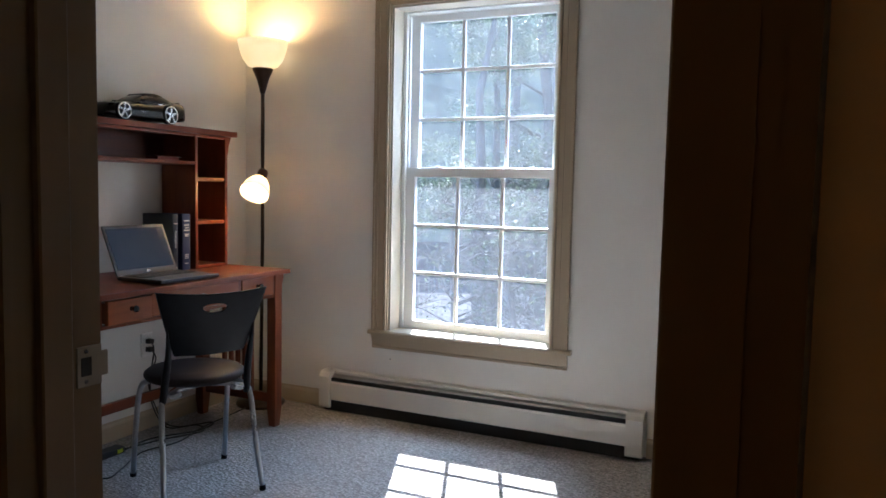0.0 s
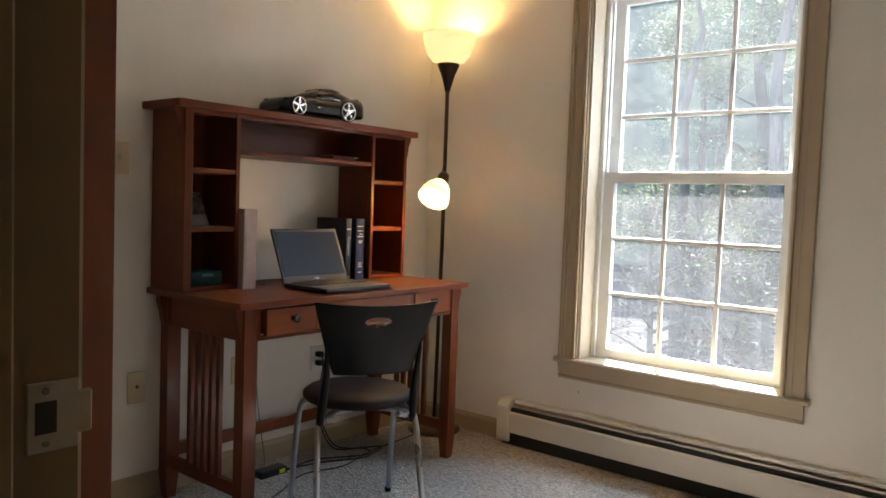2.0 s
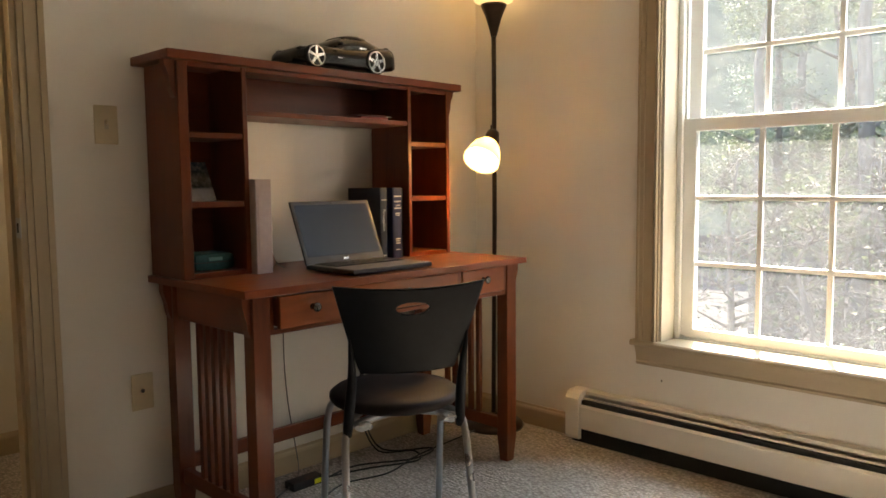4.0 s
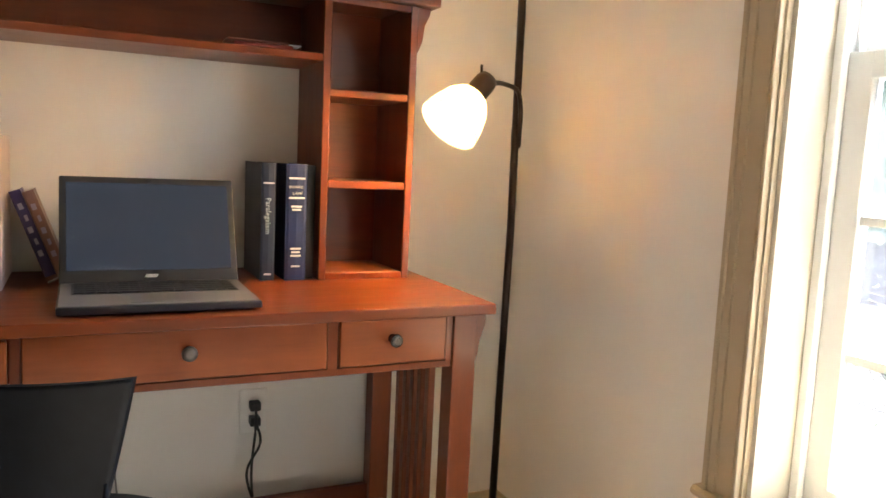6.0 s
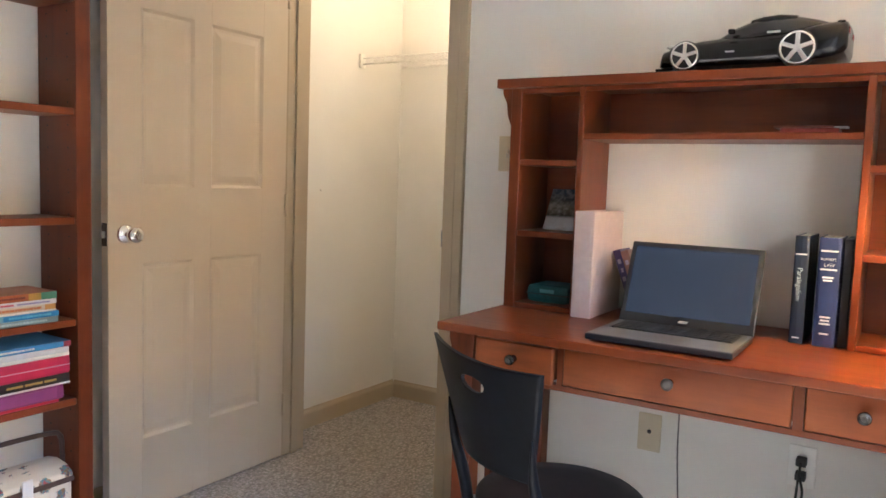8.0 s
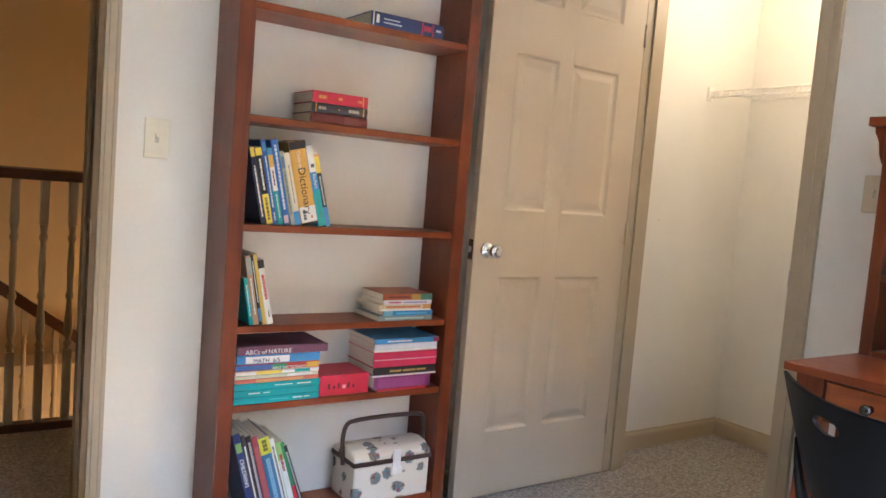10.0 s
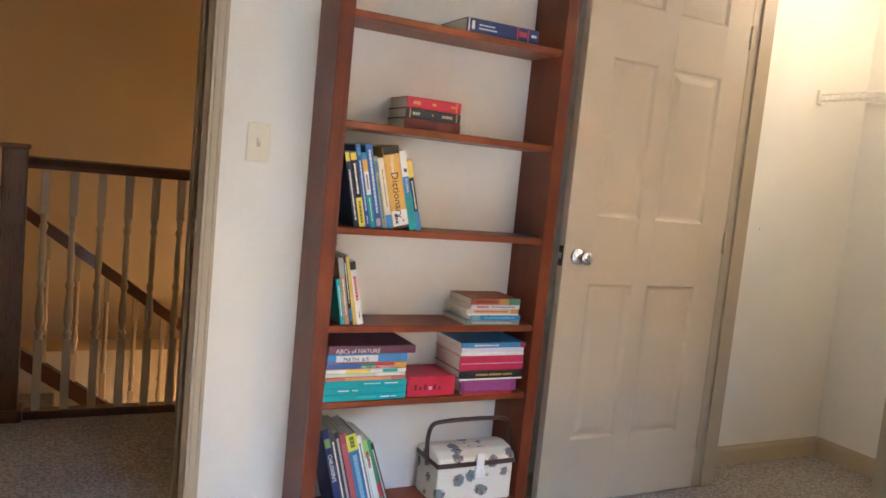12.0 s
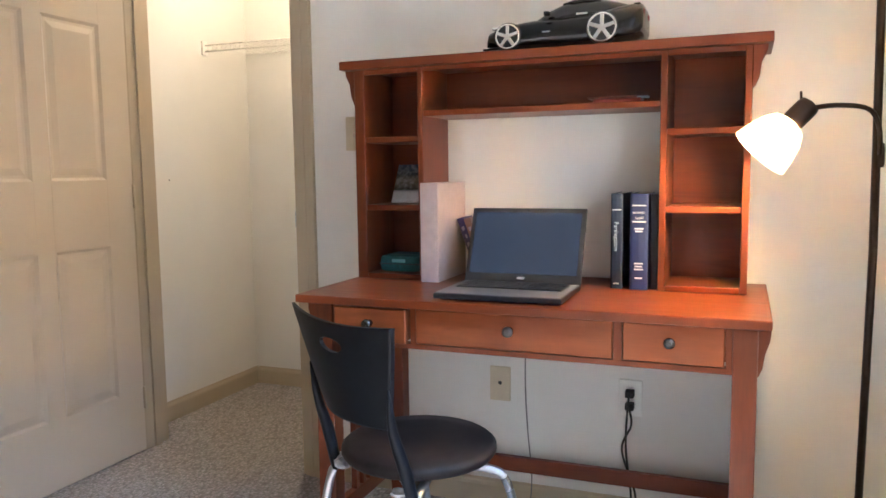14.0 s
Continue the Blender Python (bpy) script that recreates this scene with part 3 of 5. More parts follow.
lower = sash(JD + 0.014, 0.453, 1.285, 0.036, 0.048, 0.050)
sash(JD + 0.054, 1.24, Z1 - 0.023, 0.045, 0.035, 0.050)
for y in (-1.12, -1.62):
    part("sash_lock", bx(box(JD + 0.020, JD + 0.042, y - 0.024, y + 0.024, 1.285, 1.289, 0.001), JD + 0.024, JD + 0.036, y - 0.008, y + 0.014, 1.289, 1.295, 0.002), SASH, win)

# ---- outside ----
fixed("ground", box(0.3, 400, -300, 300, -3.3, -3.1), plain("leaf_litter", (0.03, 0.03, 0.033), 0.95, 0, 0.4, 1.2, 0, 0.5, 0.05), "leaf-strewn ground outside the window", "ground")
# curved backdrop that glows by itself, its sunlit haze painted on
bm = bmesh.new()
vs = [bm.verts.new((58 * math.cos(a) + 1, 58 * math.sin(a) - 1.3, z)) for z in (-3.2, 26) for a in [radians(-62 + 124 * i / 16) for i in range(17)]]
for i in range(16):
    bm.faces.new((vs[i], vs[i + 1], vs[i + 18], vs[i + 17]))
fixed("backdrop", bm, WOODS, "glowing backdrop painted as hazy sunlit woodland in the distance", "woods")
BARK = plain("grey_bark", (0.10, 0.088, 0.08), 0.9, 0, 0.35, 14, 0, 0.6, 0.15)
LEAF_A, LEAF_B = leaf_material("spring_leaf", (0.055, 0.07, 0.04)), leaf_material("pine_needle", (0.04, 0.065, 0.05))


def tree(x, y, h, spread, leaf, leaves, seed, bare=False):
    rnd = random.Random(seed)
    t = thing("tree", "bare twiggy young tree outside" if bare else "leafy woodland tree outside the window", "tree", (x, y, -3.1), group="trees outside")
    bm = bmesh.new()
    trunk = [(0, 0, -0.1)] + [(rnd.uniform(-0.12, 0.12) * i / 3, rnd.uniform(-0.12, 0.12) * i / 3, h * i / 6) for i in range(1, 7)]
    tube(bm, trunk, [0.02 * h * (1 - i / 7) for i in range(7)], 8)
    tips = []
    for k in range(26 if bare else 22):
        z = h * rnd.uniform(0.22, 0.97)
        a, l = rnd.uniform(0, 6.28), spread * (1.15 - z / h) * rnd.uniform(0.5, 1.1)
        p = Vector((0, 0, z))
        q = p + Vector((l * math.cos(a) * 0.5, l * math.sin(a) * 0.5, l * 0.22))
        e = p + Vector((l * math.cos(a), l * math.sin(a), l * rnd.uniform(0.1, 0.5)))
        tube(bm, [p, q, e], [0.0045 * h * (1 - z / h) + 0.012, 0.012, 0.005], 5)
        tips += [q.lerp(e, s) for s in (0.1, 0.4, 0.7, 1.0)]
        for j in range(12 if bare else 4):
            s = q.lerp(e, rnd.random())
            b = s + Vector((rnd.uniform(-1, 1), rnd.uniform(-1, 1), rnd.uniform(-0.2, 0.9))) * (0.55 if bare else 0.35)
            tube(bm, [s, s.lerp(b, 0.5) + Vector((0, 0, 0.05)), b], [0.006, 0.004, 0.002], 4)
            tips.append(b)
    part("trunk", bm, BARK, t, here=False)
    vs, fs = [], []
    for k in range(leaves):
        c = rnd.choice(tips) + Vector((rnd.gauss(0, 0.22), rnd.gauss(0, 0.22), rnd.gauss(0, 0.18)))
        u = Vector((rnd.gauss(0, 1), rnd.gauss(0, 1), rnd.gauss(0, 0.6))).normalized()
        w = u.cross(Vector((rnd.gauss(0, 1), rnd.gauss(0, 1), 1))).normalized()
        s = rnd.uniform(0.018, 0.042)
        n = len(vs)
        vs += [c - u * s, c + w * s * 0.5, c + u * s, c - w * s * 0.5]
        fs.append((n, n + 1, n + 2, n + 3))
    me = bpy.data.meshes.new("crown")
    me.from_pydata([tuple(v) for v in vs], [], fs)
    me.materials.append(leaf)
    new("crown", me).parent = t
    return t


leafy = tree(9.0, 0.8, 9.5, 2.6, LEAF_A, 16000, 1)
tree(11.5, -2.4, 11.0, 2.8, LEAF_A, 16000, 2)
tree(14.0, 2.6, 12.0, 3.0, LEAF_B, 15000, 3)
tree(16.5, -0.3, 13.0, 3.2, LEAF_B, 16000, 4)
tree(7.0, -0.6, 5.4, 1.8, LEAF_A, 500, 5, True)
tree(8.2, -1.9, 5.8, 1.9, LEAF_A, 500, 6, True)
tree(19.0, -4.5, 13.0, 3.4, LEAF_B, 6000, 7)
tree(20.0, 5.5, 13.0, 3.4, LEAF_A, 6000, 8)

for x, y, rz in ((10.5, -0.7, 40), (12.5, 1.3, 160), (13.5, -1.6, 250), (15.0, 4.2, 310), (12.0, 3.4, 95)):
    copy_thing(leafy, pose(x, y, -3.1, 0, 0, rz))
shrub = tree(6.2, 1.4, 4.4, 1.7, LEAF_A, 700, 11, True)
rs = random.Random(5)
for x, y in ((5.2, -1.0), (6.4, -2.9), (7.6, 0.2), (9.6, -3.6), (10.2, 2.4), (8.8, -1.0), (12.5, 0.8), (13.0, -3.9), (5.6, 0.4), (7.4, 3.0), (10.8, -0.6), (9.3, 1.3)):
    copy_thing(shrub, pose(x, y, -3.1 + rs.uniform(-0.4, 0.3), 0, 0, rs.uniform(0, 360)))

# ---- baseboard heater ----
ht = thing("baseboard_heater", "cream enamelled baseboard heater under the window", "heater", (-0.04, -1.38, 0))
HA, HB = -2.23, -0.552
bm = prism(bmesh.new(), [(0, 0.03), (-0.006, 0.03), (-0.006, 0.199), (-0.026, 0.197), (-0.029, 0.190), (-0.032, 0.192), (-0.030, 0.205), (0, 0.209)], "y", HA, HB)
part("back_cover", bm, HEATW, ht)
bm = prism(bmesh.new(), [(-0.072, 0.060), (-0.078, 0.064), (-0.078, 0.150), (-0.071, 0.160), (-0.067, 0.158), (-0.073, 0.148), (-0.073, 0.067)], "y", HA + 0.05, HB - 0.05)
part("front_panel", bm, HEATW, ht)
bm = bmesh.new()
bx(bm, -0.052, -0.045, HA + 0.05, HB - 0.05, 0.176, 0.184, 0.001)
part("damper", bm, HEATW, ht)
# solid block for the fins, near-black to put the recess's shade in
part("fin_shade_block", box(-0.062, -0.012, HA + 0.02, HB - 0.02, 0.002, 0.174), DARKSLOT, ht, "heating fins as a near-black block, shade painted in")
for a, b in ((HB - 0.062, HB), (HA, HA + 0.075)):
    part("end_cap", prism(bmesh.new(), [(0, 0.018), (-0.080, 0.018), (-0.084, 0.03), (-0.084, 0.182), (-0.072, 0.200), (-0.055, 0.210), (0, 0.211)], "y", a, b), HEATW, ht)

# ---- closet door ----
door = thing("door_1", "open taupe six-panel closet door with chrome knob", "door", (C0 + 0.018, -0.004, 0.008))
door["kind"] = "structure"
DX0, DX1, DA, DB = -2.6605, -2.6255, -0.787, -0.0185
stile = [(DA, -0.665), (-0.462, -0.387), (-0.145, DB)]
rails = [(0.008, 0.255), (0.838, 1.085), (1.648, 1.84), (1.995, 2.06)]
bm = bmesh.new()
for a, b in stile:
    bx(bm, DX0, DX1, a, b, 0.008, 2.06, 0.0015)
for a, b in rails:
    for (p, q), (r, s) in zip(stile, stile[1:]):
        bx(bm, DX0, DX1, q - 0.001, r + 0.001, a, b)
leaf = part("leaf", bm, DOORP, door)
for (p, q), (r, s) in zip(stile, stile[1:]):
    for (a, b), (c, d) in zip(rails, rails[1:]):
        bm = bmesh.new()
        for x0, x1 in ((DX0 + 0.012, DX0), (DX1 - 0.012, DX1)):
            sg = 1 if x1 > x0 else -1
            lvl = [(0, 0.0), (0.010, 0.0075), (0.020, 0.0075), (0.042, 0.001)]
            prev = None
            for inset, down in lvl:
                X = x1 - sg * down
                ring = [bm.verts.new((X, yy, zz)) for yy, zz in ((q + inset, b + inset), (r - inset, b + inset), (r - inset, c - inset), (q + inset, c - inset))]
                if prev:
                    for i in range(4):
                        bm.faces.new((prev[i], prev[(i + 1) % 4], ring[(i + 1) % 4], ring[i]))
                prev = ring
            bm.faces.new(prev)
        bmesh.ops.recalc_face_normals(bm, faces=bm.faces[:])
        part("panel", bm, DOORP, leaf)
for sg, X in ((1, DX1), (-1, DX0)):
    bm = bmesh.new()
    lathe(bm, [(0.031, 0), (0.031, 0.004), (0.022, 0.010), (0.011, 0.014), (0.010, 0.030), (0.022, 0.036), (0.0265, 0.046), (0.0265, 0.056), (0.021, 0.064), (0.008, 0.066)], 24, pose(X, -0.727, 0.936, 0, 90 * sg, 0))
    part("knob", bm, CHROME, door, "chrome door knob")
part("latch_plate", box(DX0 + 0.005, DX1 - 0.005, DA - 0.002, DA + 0.001, 0.90, 0.972), BRONZE, door, "dark latch plate")
part("latch", box(DX0 + 0.010, DX1 - 0.010, DA - 0.010, DA - 0.002, 0.925, 0.947, 0.003), STEEL, door)
for z in (0.22, 1.02, 1.82):
    bm = bmesh.new()
    lathe(bm, [(0.006, z - 0.044), (0.006, z + 0.044)], 10, pose(-2.6245, -0.016, 0))
    part("hinge", bm, TRIM, door)

# ---- closet wire shelf ----
ws = thing("wire_shelf", "white coated wire shelf on the closet wall", "shelf", (-2.2, 0.8, 1.69))
for y, z in ((0.652, 1.70), (0.652, 1.672), (0.80, 1.70), (0.965, 1.70)):
    part("long_rod", tube(bmesh.new(), [(W2 + 0.012, y, z), (-1.56, y, z)], 0.0035, 6), WIRE, ws)
for i in range(48):
    x = W2 + 0.03 + 0.0255 * i
    part("cross_rod", tube(bmesh.new(), [(x, 0.965, 1.704), (x, 0.652, 1.704), (x, 0.648, 1.672)], 0.0016, 5), WIRE, ws)
for x, s in ((W2, 1), (-1.55, -1)):
    part("end_bracket", box(x, x + s * 0.012, 0.635, 0.672, 1.655, 1.72, 0.003), WIRE, ws)

# ---- closet light, overhead, out of view; its globe is made up ----
cl = thing("ceiling_light", "made-up white globe ceiling light above view in the closet, lit", "ceiling light", (-2.2, 0.55, H))
part("canopy", lathe(bmesh.new(), [(0.06, H - 0.001), (0.058, H - 0.02), (0.03, H - 0.028)], 24, pose(-2.2, 0.55, 0)), SASH, cl)
part("globe", lathe(bmesh.new(), [(0.03, H - 0.028), (0.062, H - 0.05), (0.072, H - 0.085), (0.06, H - 0.12), (0.02, H - 0.137)], 28, pose(-2.2, 0.55, 0)), shade_material("lit_globe_glass", 0.5), cl)
# bulb added free below the globe, to brighten the closet
bulb("closet_bulb", (-2.2, 0.55, H - 0.32), 0.45, 0.05, (1.0, 0.74, 0.47))

# ---- desk ----
desk = thing("desk", "cherry mission-style writing desk with slatted sides", "desk", (-0.955, -0.28, 0))
DT = 0.775
part("desktop", box(-1.552, -0.358, -0.566, -0.006, DT - 0.022, DT, 0.003), CHX, desk, "reddish polished top")
LX = ((-1.511, -1.457), (-0.438, -0.385))
LY = ((-0.536, -0.486), (-0.085, -0.035))
for x0, x1 in LX:
    for y0, y1 in LY:
        bm = box(x0, x1, y0, y1, 0.10, DT - 0.022, 0.003)
        q = [(x0, y0), (x1, y0), (x1, y1), (x0, y1)]
        cx, cy = (x0 + x1) / 2, (y0 + y1) / 2
        a = [bm.verts.new((x, y, 0.102)) for x, y in q]
        b = [bm.verts.new((cx + (x - cx) * 0.70, cy + (y - cy) * 0.70, 0.0)) for x, y in q]
        for i in range(4):
            bm.faces.new((a[i], b[i], b[(i + 1) % 4], a[(i + 1) % 4]))
        bm.faces.new(b)
        bmesh.ops.recalc_face_normals(bm, faces=bm.faces[:])
        part("leg", bm, CHZ, desk)
bm = box(-1.457, -0.438, -0.055, -0.037, 0.645, DT - 0.022)
part("back_apron", bm, CHX, desk)
part("front_rail", bx(bx(box(-1.457, -0.438, -0.528, -0.500, 0.640, 0.654, 0.001), -1.457, -0.438, -0.528, -0.500, 0.7505, 0.7525), -1.457, -1.441, -0.528, -0.502, 0.654, 0.7505), CHX, desk)
for x0, x1 in ((-1.226, -1.211), (-0.701, -0.681)):
    part("drawer_divider", box(x0, x1, -0.530, -0.502, 0.654, 0.7505), CHZ, desk)
part("end_rail", box(-0.452, -0.438, -0.530, -0.502, 0.654, 0.7505), CHZ, desk)
part("inner_shade_board", box(-1.44, -0.45, -0.47, -0.46, 0.655, 0.75), CHX, desk)
for i, (x0, x1, out) in enumerate(((-1.439, -1.228, 0.022), (-1.209, -0.703, 0.0), (-0.679, -0.454, 0.0))):
    y = -0.535 - out
    dr = part("drawer", bx(box(x0, x1, y, y + 0.018, 0.657, 0.748, 0.0025), x0 + 0.008, x1 - 0.008, y + 0.018, -0.475, 0.662, 0.738), DRW, desk, "left drawer pulled slightly open" if out else "orange-toned cherry drawer front")
    bm = bmesh.new()
    lathe(bm, [(0.009, 0), (0.006, 0.004), (0.005, 0.012), (0.010, 0.016), (0.0135, 0.021), (0.0125, 0.026), (0.006, 0.029)], 20, pose((-1.331, -0.954, -0.572)[i], y, 0.709, 90))
    part("knob", bm, PEWTER, dr, "dark pewter knob")
for sx, (x0, x1) in ((-1, LX[0]), (1, LX[1])):
    xa, xb = (x0 + 0.012, x1 - 0.018) if sx < 0 else (x0 + 0.018, x1 - 0.012)
    part("side_apron", box(xa, xb, -0.486, -0.085, 0.640, DT - 0.022, 0.002), CHY, desk)
    part("side_rail", box(xa, xb, -0.486, -0.085, 0.115, 0.160, 0.003), CHY, desk)
    for i in range(5):
        y = -0.37 + 0.0425 * i
        part("slat", box(xa + 0.003, xb - 0.003, y - 0.0105, y + 0.0105, 0.155, 0.645, 0.002), CHZ, desk)
    xo = x0 if sx < 0 else x1
    for y0, y1 in LY:
        pr = [(xo, DT - 0.023), (xo + sx * 0.026, DT - 0.023), (xo + sx * 0.025, 0.725), (xo + sx * 0.014, 0.69), (xo + sx * 0.010, 0.66), (xo + sx * 0.002, 0.64), (xo, 0.64)]
        part("corbel", prism(bmesh.new(), pr, "y", (y0 + y1) / 2 - 0.014, (y0 + y1) / 2 + 0.014), CHZ, desk)
part("back_stretcher", box(-1.457, -0.438, -0.072, -0.050, 0.150, 0.197, 0.003), CHX, desk)

# ---- hutch ----
hu = thing("desk_hutch", "cherry desk hutch with open cubbies and a long shelf", "hutch", (-0.97, -0.12, DT))
UF, UB = -0.222, -0.012
part("top_board", box(-1.578, -0.364, -0.245, -0.006, 1.411, 1.437, 0.003), CHX, hu)
for x0, x1 in ((-1.540, -1.507), (-0.428, -0.410)):
    part("side_panel", box(x0, x1, UF, UB, DT, 1.411, 0.002), CHZ, hu)
for x0, x1 in ((-1.331, -1.314), (-0.634, -0.616)):
    part("upright", box(x0, x1, UF, UB, DT, 1.411, 0.002), CHZ, hu)
for x0, x1 in ((-1.507, -1.331), (-0.616, -0.428)):
    for z in (1.191, 0.985):
        part("cubby_shelf", box(x0, x1, UF + 0.004, UB, z, z + 0.018, 0.002), CHX, hu)
    part("bottom_board", box(x0, x1, UF + 0.002, UB, DT, DT + 0.016, 0.002), CHX, hu)
    part("back_panel", box(x0, x1, UB - 0.008, UB - 0.002, DT + 0.016, 1.411), CHX, hu)
    part("top_trim", box(x0, x1, UF + 0.003, UF + 0.018, 1.396, 1.411, 0.001), CHX, hu)
part("long_shelf", box(-1.314, -0.634, UF + 0.002, UB, 1.266, 1.283, 0.002), CHX, hu)
part("back_panel", box(-1.314, -0.634, UB - 0.008, UB - 0.002, 1.266, 1.411), CHX, hu)
part("top_trim", box(-1.314, -0.634, UF + 0.003, UF + 0.018, 1.398, 1.411, 0.001), CHX, hu)
for xo, sx in ((-1.540, -1), (-0.410, 1)):
    pr = [(xo, 1.411), (xo + sx * 0.034, 1.411), (xo + sx * 0.033, 1.397), (xo + sx * 0.020, 1.37), (xo + sx * 0.016, 1.335), (xo + sx * 0.006, 1.31), (xo, 1.305)]
    part("corbel", prism(bmesh.new(), pr, "y", UF + 0.01, UF + 0.036), CHZ, hu)

# ---- laptop ----
lap = thing("laptop", "open grey and black laptop on the desk", "laptop", (-0.993, -0.41, DT))
LA, LB = -1.160, -0.826
part("base", bx(box(LA, LB, -0.532, -0.293, DT + 0.004, DT + 0.018, 0.004), LA + 0.02, LB - 0.02, -0.51, -0.31, DT, DT + 0.005), LAPK, lap)
part("palm_deck", box(LA + 0.003, LB - 0.003, -0.529, -0.300, DT + 0.0178, DT + 0.0195, 0.0008), LAPG, lap, "brushed grey keyboard deck")
part("key_well", box(LA + 0.022, LB - 0.022, -0.425, -0.312, DT + 0.0193, DT + 0.0201), LAPK, lap)
kb = part("keyboard", box(LA + 0.024, LB - 0.024, -0.424, -0.313, DT + 0.0199, DT + 0.0204), LAPK, lap)
for r in range(5):
    for c in range(15):
        x = LA + 0.026 + 0.0189 * c
        if r == 0 and 4 <= c <= 8:
            if c == 4:
                part("key", box(x, x + 0.091, -0.421 + 0.0218 * r, -0.403 + 0.0218 * r, DT + 0.0203, DT + 0.0224), LAPK, kb)
            continue
        part("key", box(x, x + 0.0163, -0.421 + 0.0218 * r, -0.403 + 0.0218 * r, DT + 0.0203, DT + 0.0224), LAPK, kb)
part("touchpad", box(-1.045, -0.94, -0.515, -0.44, DT + 0.0193, DT + 0.0199), plain("touchpad_grey", (0.07, 0.07, 0.075), 0.3), lap)
lm = pose(0, -0.297, DT + 0.013, -23.5, 0, 0)
bm = box(LA, LB, -0.001, 0.007, 0.004, 0.226, 0.003)
bm.transform(lm)
lid = part("lid", bm, LAPK, lap)
bm = box(LA + 0.013, LB - 0.013, -0.0022, -0.0008, 0.030, 0.212)
bm.transform(lm)
part("screen", bm, SCREEN, lid, "bluish lit screen")
bm = prism(bmesh.new(), [(-1.008, 0.014), (-0.985, 0.014), (-0.981, 0.021), (-1.004, 0.021)], "y", -0.0022, -0.0012)
bm.transform(lm)
part("badge", bm, CHROME, lid, "small silver badge")
bm = lathe(bmesh.new(), [(0.0022, 0), (0.0022, 0.001)], 10, pose(-0.993, -0.0012, 0.219, 90))
bm.transform(lm)
part("webcam", bm, CARG, lid)
bm = bmesh.new()
tube(bm, [(LA + 0.04, -0.296, DT + 0.014), (LB - 0.04, -0.296, DT + 0.014)], 0.006, 8)
part("hinge_bar", bm, LAPK, lap)

# ---- books ----


def book(t, h, d, cover, m, label, paper=True, hard=True, name="book", band=None, group=""):
    """A book with its spine at x=0 facing +x, lying into -x, thickness along y, height along z, placed by m."""
    d = min(d, 0.185)
    ob = thing(name, label, "book", group=group)
    ob.matrix_world = m
    ROOT[ob] = m
    c = 0.0022 if hard else 0.0009
    o = 0.003 if hard else 0.0006
    bm = bx(bmesh.new(), -d, 0, 0, c, 0, h, 0.0006)
    bx(bm, -d, 0, t - c, t, 0, h, 0.0006)
    bulge = 0.003 if hard else 0.0008
    prism(bm, [(-0.001, 0), (bulge * 0.6, t * 0.15), (bulge, t * 0.5), (bulge * 0.6, t * 0.85), (-0.001, t), (-0.003, t * 0.5)], "z", 0, h)
    part("cover", bm, cover, ob, here=False)
    part("page_block", box(-d + o, -0.002, c, t - c, o, h - o), PAPER, ob, here=False)
    for z0, z1, mt, *half in band or ():
        k = half[0] if half else 0.38
        part("spine_print", box(bulge - 0.0006, bulge + 0.0005, t * (0.5 - k), t * (0.5 + k), z0, z1), mt, ob, here=False)
    return ob


def spine_text(ob, text, size, z, y, material, down=True):
    """Print down or across a spine."""
    m = Matrix.Translation((0.0036, y, z)) @ (Matrix(((0, 0, 1, 0), (0, 1, 0, 0), (-1, 0, 0, 0), (0, 0, 0, 1))) if down else Matrix(((0, 0, 1, 0), (1, 0, 0, 0), (0, 1, 0, 0), (0, 0, 0, 1))))
    return lettering(text, size, m, material, ob)


def print_bars(ob, z0, z1, y, wide, material, x=0.0016, seed=0):
    """Unreadable words down a spine, as bars of their size."""
    rnd = random.Random(seed + int(z0 * 1000) + int(z1 * 1000))
    bm, z = bmesh.new(), z1
    while z - z0 > 0.006:
        n = min(rnd.uniform(0.004, 0.013), z - z0)
        bx(bm, x - 0.0012, x + 0.0002, y - wide * 0.36, y + wide * 0.36, z - n, z)
        z -= n + 0.0018
    return part("spine_print", bm, material, ob, here=False)


WHITE, BLACK, GOLD = ink(0.72, 0.72, 0.70), ink(0.015, 0.015, 0.017), ink(0.62, 0.36, 0.07)
NAVY, RED = ink(0.012, 0.022, 0.085), ink(0.50, 0.018, 0.05)


def up(x, y, z, rz, lean=0.0):
    return pose(x, y, z) @ pose(0, 0, 0, 0, 0, rz) @ pose(0, 0, 0, lean, 0, 0)


# on the desk: spines face -y, so the local x axis points to -y
dk = "textbooks on the desk"
b = book(0.048, 0.262, 0.168, NAVY, up(-0.709, -0.212, DT, -90), "thick navy law textbook standing on the desk", band=[(0.228, 0.232, WHITE), (0.184, 0.188, WHITE)], group=dk)
for i, (w, s) in enumerate((("BUSINESS", 0.0078), ("LAW", 0.010))):
    spine_text(b, w, s, 0.208 - 0.015 * i, 0.006 + 0.008 * i, WHITE, False)
for i, z in enumerate((0.165, 0.158, 0.07, 0.062, 0.054, 0.03)):
    part("spine_print", box(0.0026, 0.0035, 0.012 + 0.002 * (i % 2), 0.036 - 0.002 * (i % 2), z, z + 0.004), WHITE, b, here=False)
b = book(0.032, 0.262, 0.2, ink(0.010, 0.020, 0.045), up(-0.762, -0.205, DT, -90), "dark blue hardback textbook standing on the desk", band=[(0.216, 0.219, WHITE)], group=dk)
spine_text(b, "Paralegalism", 0.0165, 0.185, 0.010, ink(0.45, 0.55, 0.62))
part("spine_print", box(0.0026, 0.0035, 0.008, 0.024, 0.012, 0.016), WHITE, b, here=False)
bb = thing("binder", "slim black binder beside the hutch upright", "binder", (-0.648, -0.1, DT))
